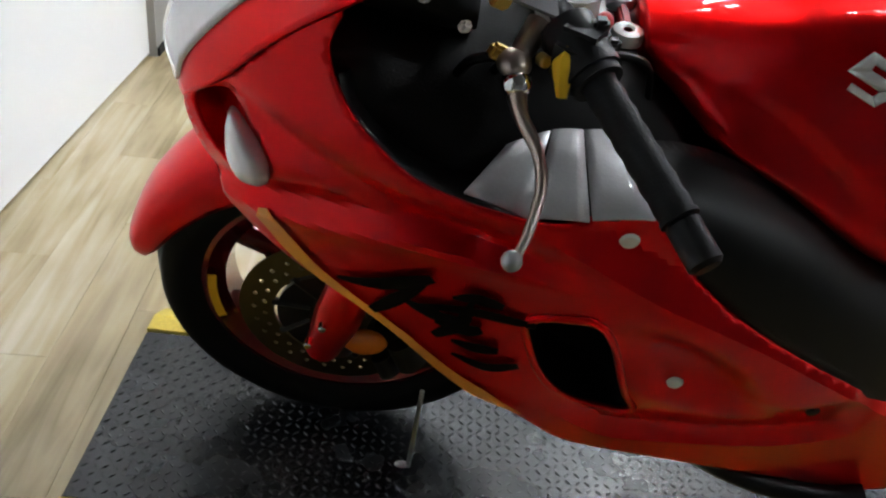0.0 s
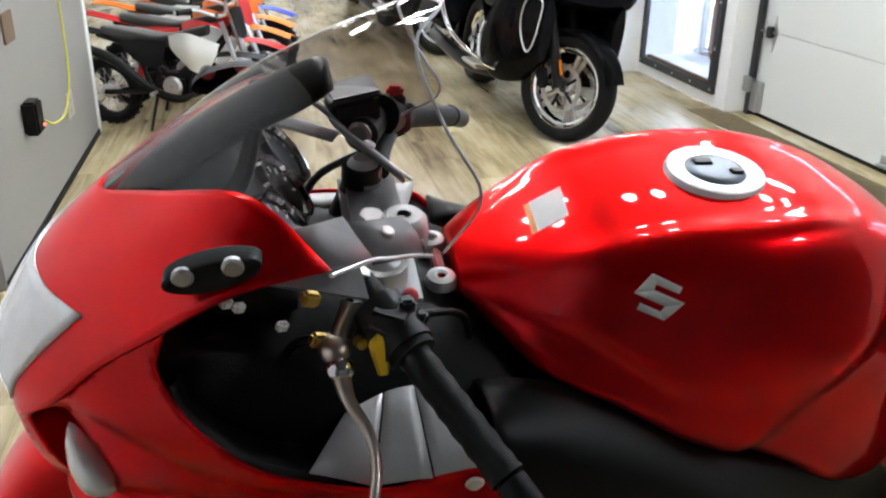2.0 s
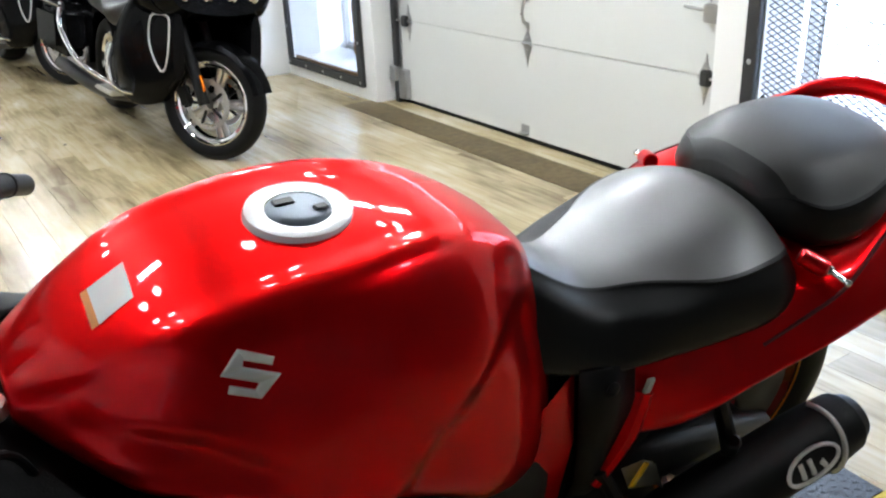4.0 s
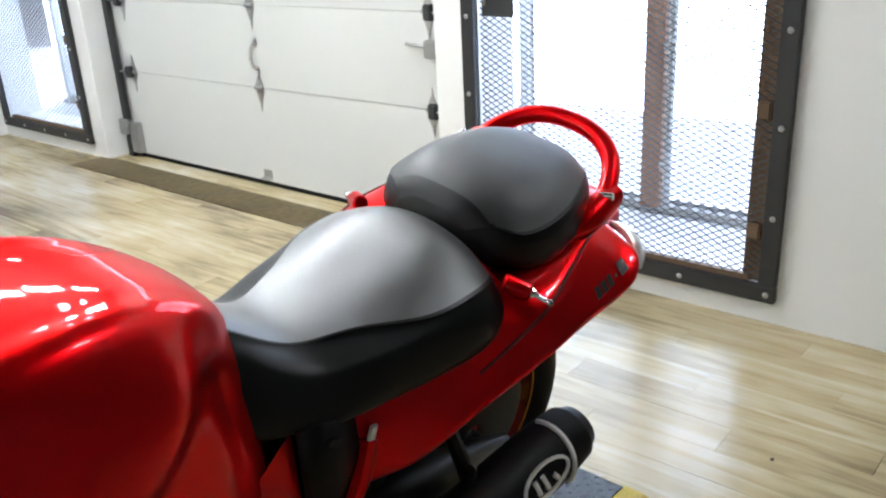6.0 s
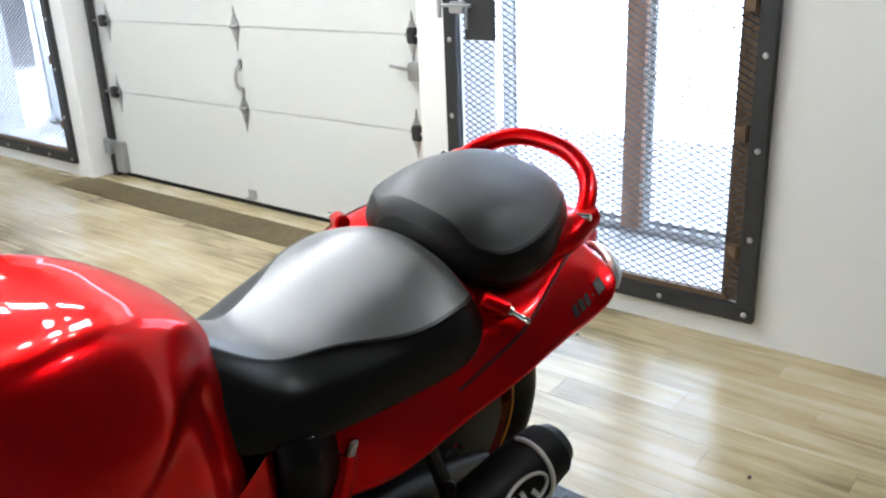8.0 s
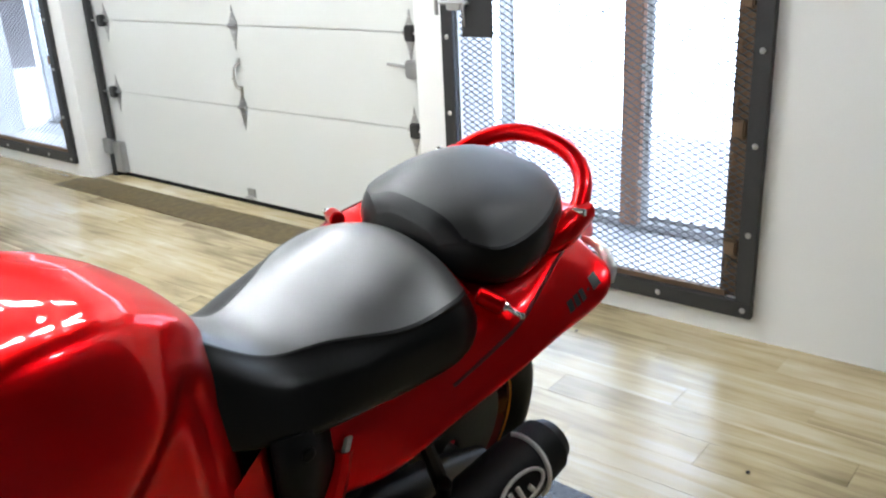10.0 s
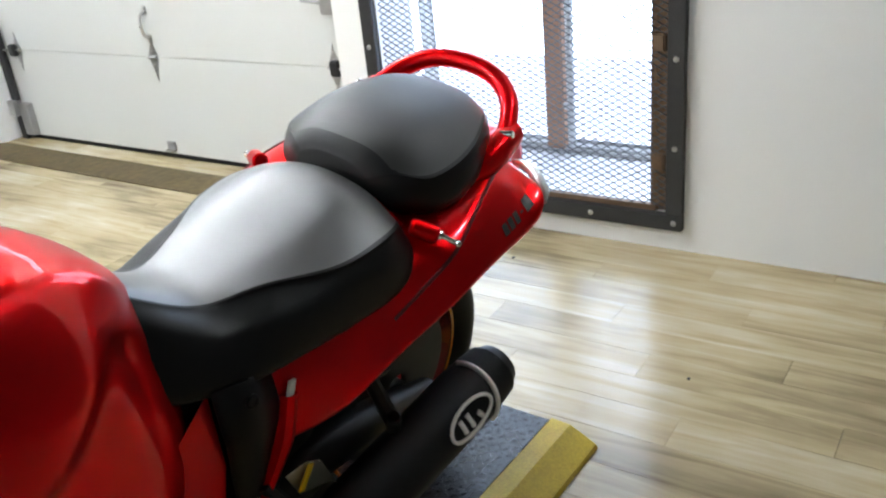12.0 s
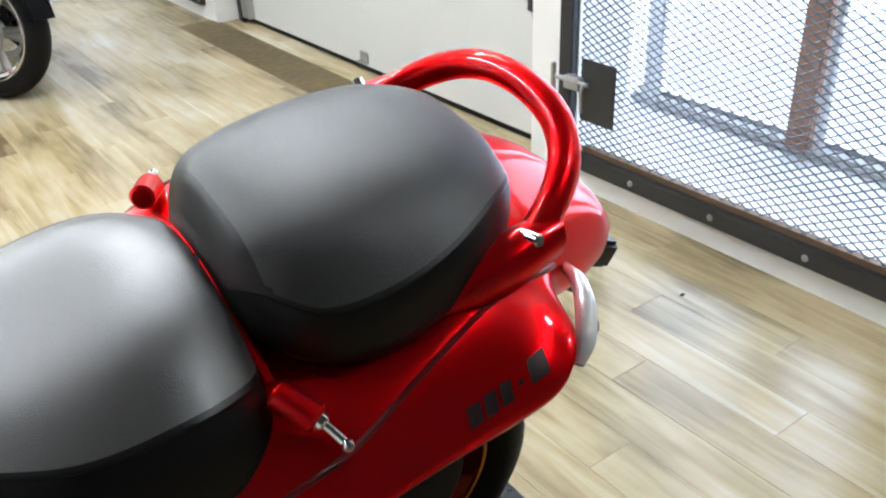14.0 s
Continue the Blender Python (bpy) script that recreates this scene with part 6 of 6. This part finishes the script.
def dirt_bike(m, mt, label, name):
    """A small off-road bike; x forward, rear contact at the origin."""
    d = thing("dirt_bike", m, label, "dirt bike", "row of small dirt bikes")

    def q(nm, shape, mat_, lab="", parent=None, **k):
        return part(nm, shape, mat_, parent or d, lab, **k)
    for nm, x, r in (("rear_wheel", 0, .205), ("front_wheel", .97, .19)):
        w = q(nm, lathe([(.02, -.045), (.03, -.04), (.045, -.03), (.04, 0), (.045, .03), (.03, .04), (.02, .045)], 20), STEEL)
        w.location = (x, 0, r)
        prof = [(r - .06, -.022), (r - .045, -.038), (r - .012, -.036), (r - .004, -.02), (r, 0)]
        part("tyre", lathe(curve(prof + [(a, -b) for a, b in prof[-2::-1]], 3), 40), TYRE, w, "knobbly black tyre")
        lugs = [box((.016, .026, .012), (r * math.cos(a), s * .017, r * math.sin(a)), 0, (0, -math.degrees(a) + 90, 0)) for a in np.arange(26) * 2 * math.pi / 26 for s in (-1, 1)]
        tagged(part("tread_lugs", merge(*lugs), TYRE, w, smooth=False), kind="stuff")
        part("rim", lathe([(r - .066, -.024), (r - .056, -.026), (r - .062, 0), (r - .056, .026), (r - .066, .024), (r - .07, 0), (r - .066, -.024)], 40), BLACK, w)
        tagged(part("thin_spokes", merge(*[tube([(.035 * math.cos(a), s * .03, .035 * math.sin(a)), ((r - .064) * math.cos(a + s * .3), 0, (r - .064) * math.sin(a + s * .3))], .0025, 4) for a in np.arange(12) * 2 * math.pi / 12 for s in (-1, 1)]), STEEL, w), kind="stuff")
    for s in (-1, 1):
        q("fork_leg", tube([(.97, s * .065, .19), (.87, s * .065, .45), (.80, s * .065, .66)], [.017, .015, .015], 8), STEEL)
        q("swing_arm", tube([(0, s * .06, .205), (.2, s * .06, .22), (.42, s * .05, .25)], .016, 8), BLACK)
        q("shroud", thick_sheet([[(.48, s * .10, .57), (.62, s * .15, .60), (.80, s * .11, .54)], [(.5, s * .12, .50), (.64, s * .17, .50), (.78, s * .14, .46)], [(.56, s * .1, .42), (.64, s * .14, .38), (.70, s * .11, .36)]]), mt, "coloured radiator shroud")
        q("side_panel", thick_sheet([[(.12, s * .06, .54), (.30, s * .09, .54), (.46, s * .1, .54)], [(.16, s * .07, .48), (.32, s * .1, .45), (.44, s * .11, .45)], [(.22, s * .07, .42), (.34, s * .1, .38), (.42, s * .1, .40)]]), BLACK if mt is WHITEPL else WHITEPL if mt is ORANGEPL else mt, "side number panel")
        q("frame_tube", tube([(.80, s * .03, .58), (.62, s * .08, .36), (.55, s * .08, .2), (.35, s * .07, .22), (.25, s * .07, .46)], .014, 8), BLACK)
        q("foot_peg", rod((.38, s * .08, .24), (.38, s * .19, .24), .01), STEEL)
        q("grip", rod((.70, s * .22, .735), (.67, s * .33, .735), .016), RUBBER)
    q("seat", body([(.02, [(0, .60), (-.05, .597), (-.06, .58), (-.05, .55), (0, .545)]), (.2, [(0, .585), (-.07, .58), (-.085, .56), (-.07, .52), (0, .51)]), (.4, [(0, .565), (-.07, .56), (-.085, .54), (-.07, .5), (0, .49)]), (.58, [(0, .605), (-.04, .60), (-.055, .585), (-.04, .55), (0, .54)]), (.68, [(0, .63), (-.025, .625), (-.03, .61), (-.025, .58), (0, .57)])], 4, 4), SEAT, "long black seat")
    q("rear_fender", thick_sheet([[(x, v, z - abs(v) * .3) for v in (-.06, -.03, 0, .03, .06)] for x, z in ((-.32, .60), (-.2, .60), (-.05, .575), (.1, .55))]), BLACK if mt is WHITEPL else mt, "rear fender")
    q("front_fender", thick_sheet([[(x, v, z - abs(v) * .35) for v in (-.055, -.03, 0, .03, .055)] for x, z in ((.72, .47), (.86, .485), (1.0, .475), (1.16, .43))]), BLACK if mt is WHITEPL else mt, "front fender")
    q("number_plate", thick_sheet([[(.86, v, .74 - abs(v) * .1) for v in (-.075, 0, .075)], [(.90, v, .56 + abs(v) * .3) for v in (-.06, 0, .06)]]), BLACK if mt is WHITEPL else mt, "front number board, blank")
    q("handlebar", tube([(.66, -.33, .735), (.71, -.2, .735), (.77, -.06, .69), (.77, .06, .69), (.71, .2, .735), (.66, .33, .735)], .0105, 8), STEEL)
    q("engine", merge(box((.2, .16, .15), (.47, 0, .27), .03, None, 2), tube([(.5, 0, .3), (.6, 0, .37)], .06, 12)), BLACK, "small black engine")
    q("engine_case", lathe([(0, -.02), (.05, -.018), (.062, -.004), (.063, 0)], 20, "y", (.47, -.09, .27)), STEEL)
    q("exhaust", tube([(.62, -.03, .34), (.58, -.1, .22), (.36, -.11, .25), (.1, -.11, .42), (-.12, -.1, .48)], [.014, .014, .016, .03, .03], 10), BLACK)
    q("shock", tube([(.2, 0, .28), (.28, 0, .48)], .026, 10), REDPL)
    q("kick_stand", tube([(.36, -.08, .22), (.34, -.16, .008)], .009, 6), BLACK)
    return d


for i, (mt, words) in enumerate(((WHITEPL, "white and black small dirt bike"), (REDPL, "red and black small dirt bike"), (ORANGEPL, "orange and white small dirt bike"),
                                 (ORANGEPL, "orange small dirt bike"), (BLUEPL, "blue small dirt bike"))):
    dirt_bike(pose(-.40 + .04 * i, 5.98 + .52 * i, 0, 0, 0, -24), mt, words + " parked in a row on planks", words)

# dark specks lying on the planks
for x, y, r in ((1.6, 6.1, .012), (3.32, 1.88, .009), (2.81, 1.05, .008), (2.35, 2.7, .007)):
    speck = thing("floor_speck", pose(x, y, 0), "small dark speck of dirt on the planks", "dirt", "dirt specks")
    part("crumb", ball((0, 0, r * .25), (r, r * .7, r * .3), 8), RUBBER, speck)

# ---- plank floor ----
random.seed(4)
PW, PL = 0.13, 0.92
floor = thing("floor", pose(0, 0, 0), "washed pale brown wood plank floor, scuffed and glossy", "floor", kind="structure")
meshes = {}


def plank_mesh(length):
    k = round(length, 3)
    if k not in meshes:
        me = bpy.data.meshes.new("plank")
        bm = box((PW - 0.0006, length - 0.0006, 0.012), (0, 0, -0.006), 0.0004, None, 1)
        bm.to_mesh(me)
        bm.free()
        me.materials.append(WOOD)
        meshes[k] = me
    return meshes[k]


far_v, far_f = [], []
x = -2.05 + PW / 2
col = 0
while x < 3.84:
    y = -2.6 - (col * 0.37) % PL
    while y < 13.2:
        a, b = max(y, -2.6), min(y + PL, 13.2)
        cx = x
        if b - a > 0.05:
            if -0.75 < cx < 3.75 and 0.5 < (a + b) / 2 < 8.6:
                ob = new("plank", plank_mesh(b - a))
                ob.location, ob.parent = (cx, (a + b) / 2, random.uniform(-0.0003, 0.0001)), floor
            else:
                k = len(far_v)
                h = PW / 2 - 0.001
                far_v += [(cx - h, a + .001, 0), (cx + h, a + .001, 0), (cx + h, b - .001, 0), (cx - h, b - .001, 0),
                          (cx - h, a + .001, -.01), (cx + h, a + .001, -.01), (cx + h, b - .001, -.01), (cx - h, b - .001, -.01)]
                far_f += [(k, k + 1, k + 2, k + 3), (k, k + 4, k + 5, k + 1), (k + 1, k + 5, k + 6, k + 2), (k + 2, k + 6, k + 7, k + 3), (k + 3, k + 7, k + 4, k)]
        y += PL
    x += PW
    col += 1
tagged(part("far_planks", (far_v, far_f), WOOD, floor, smooth=False), kind="stuff")
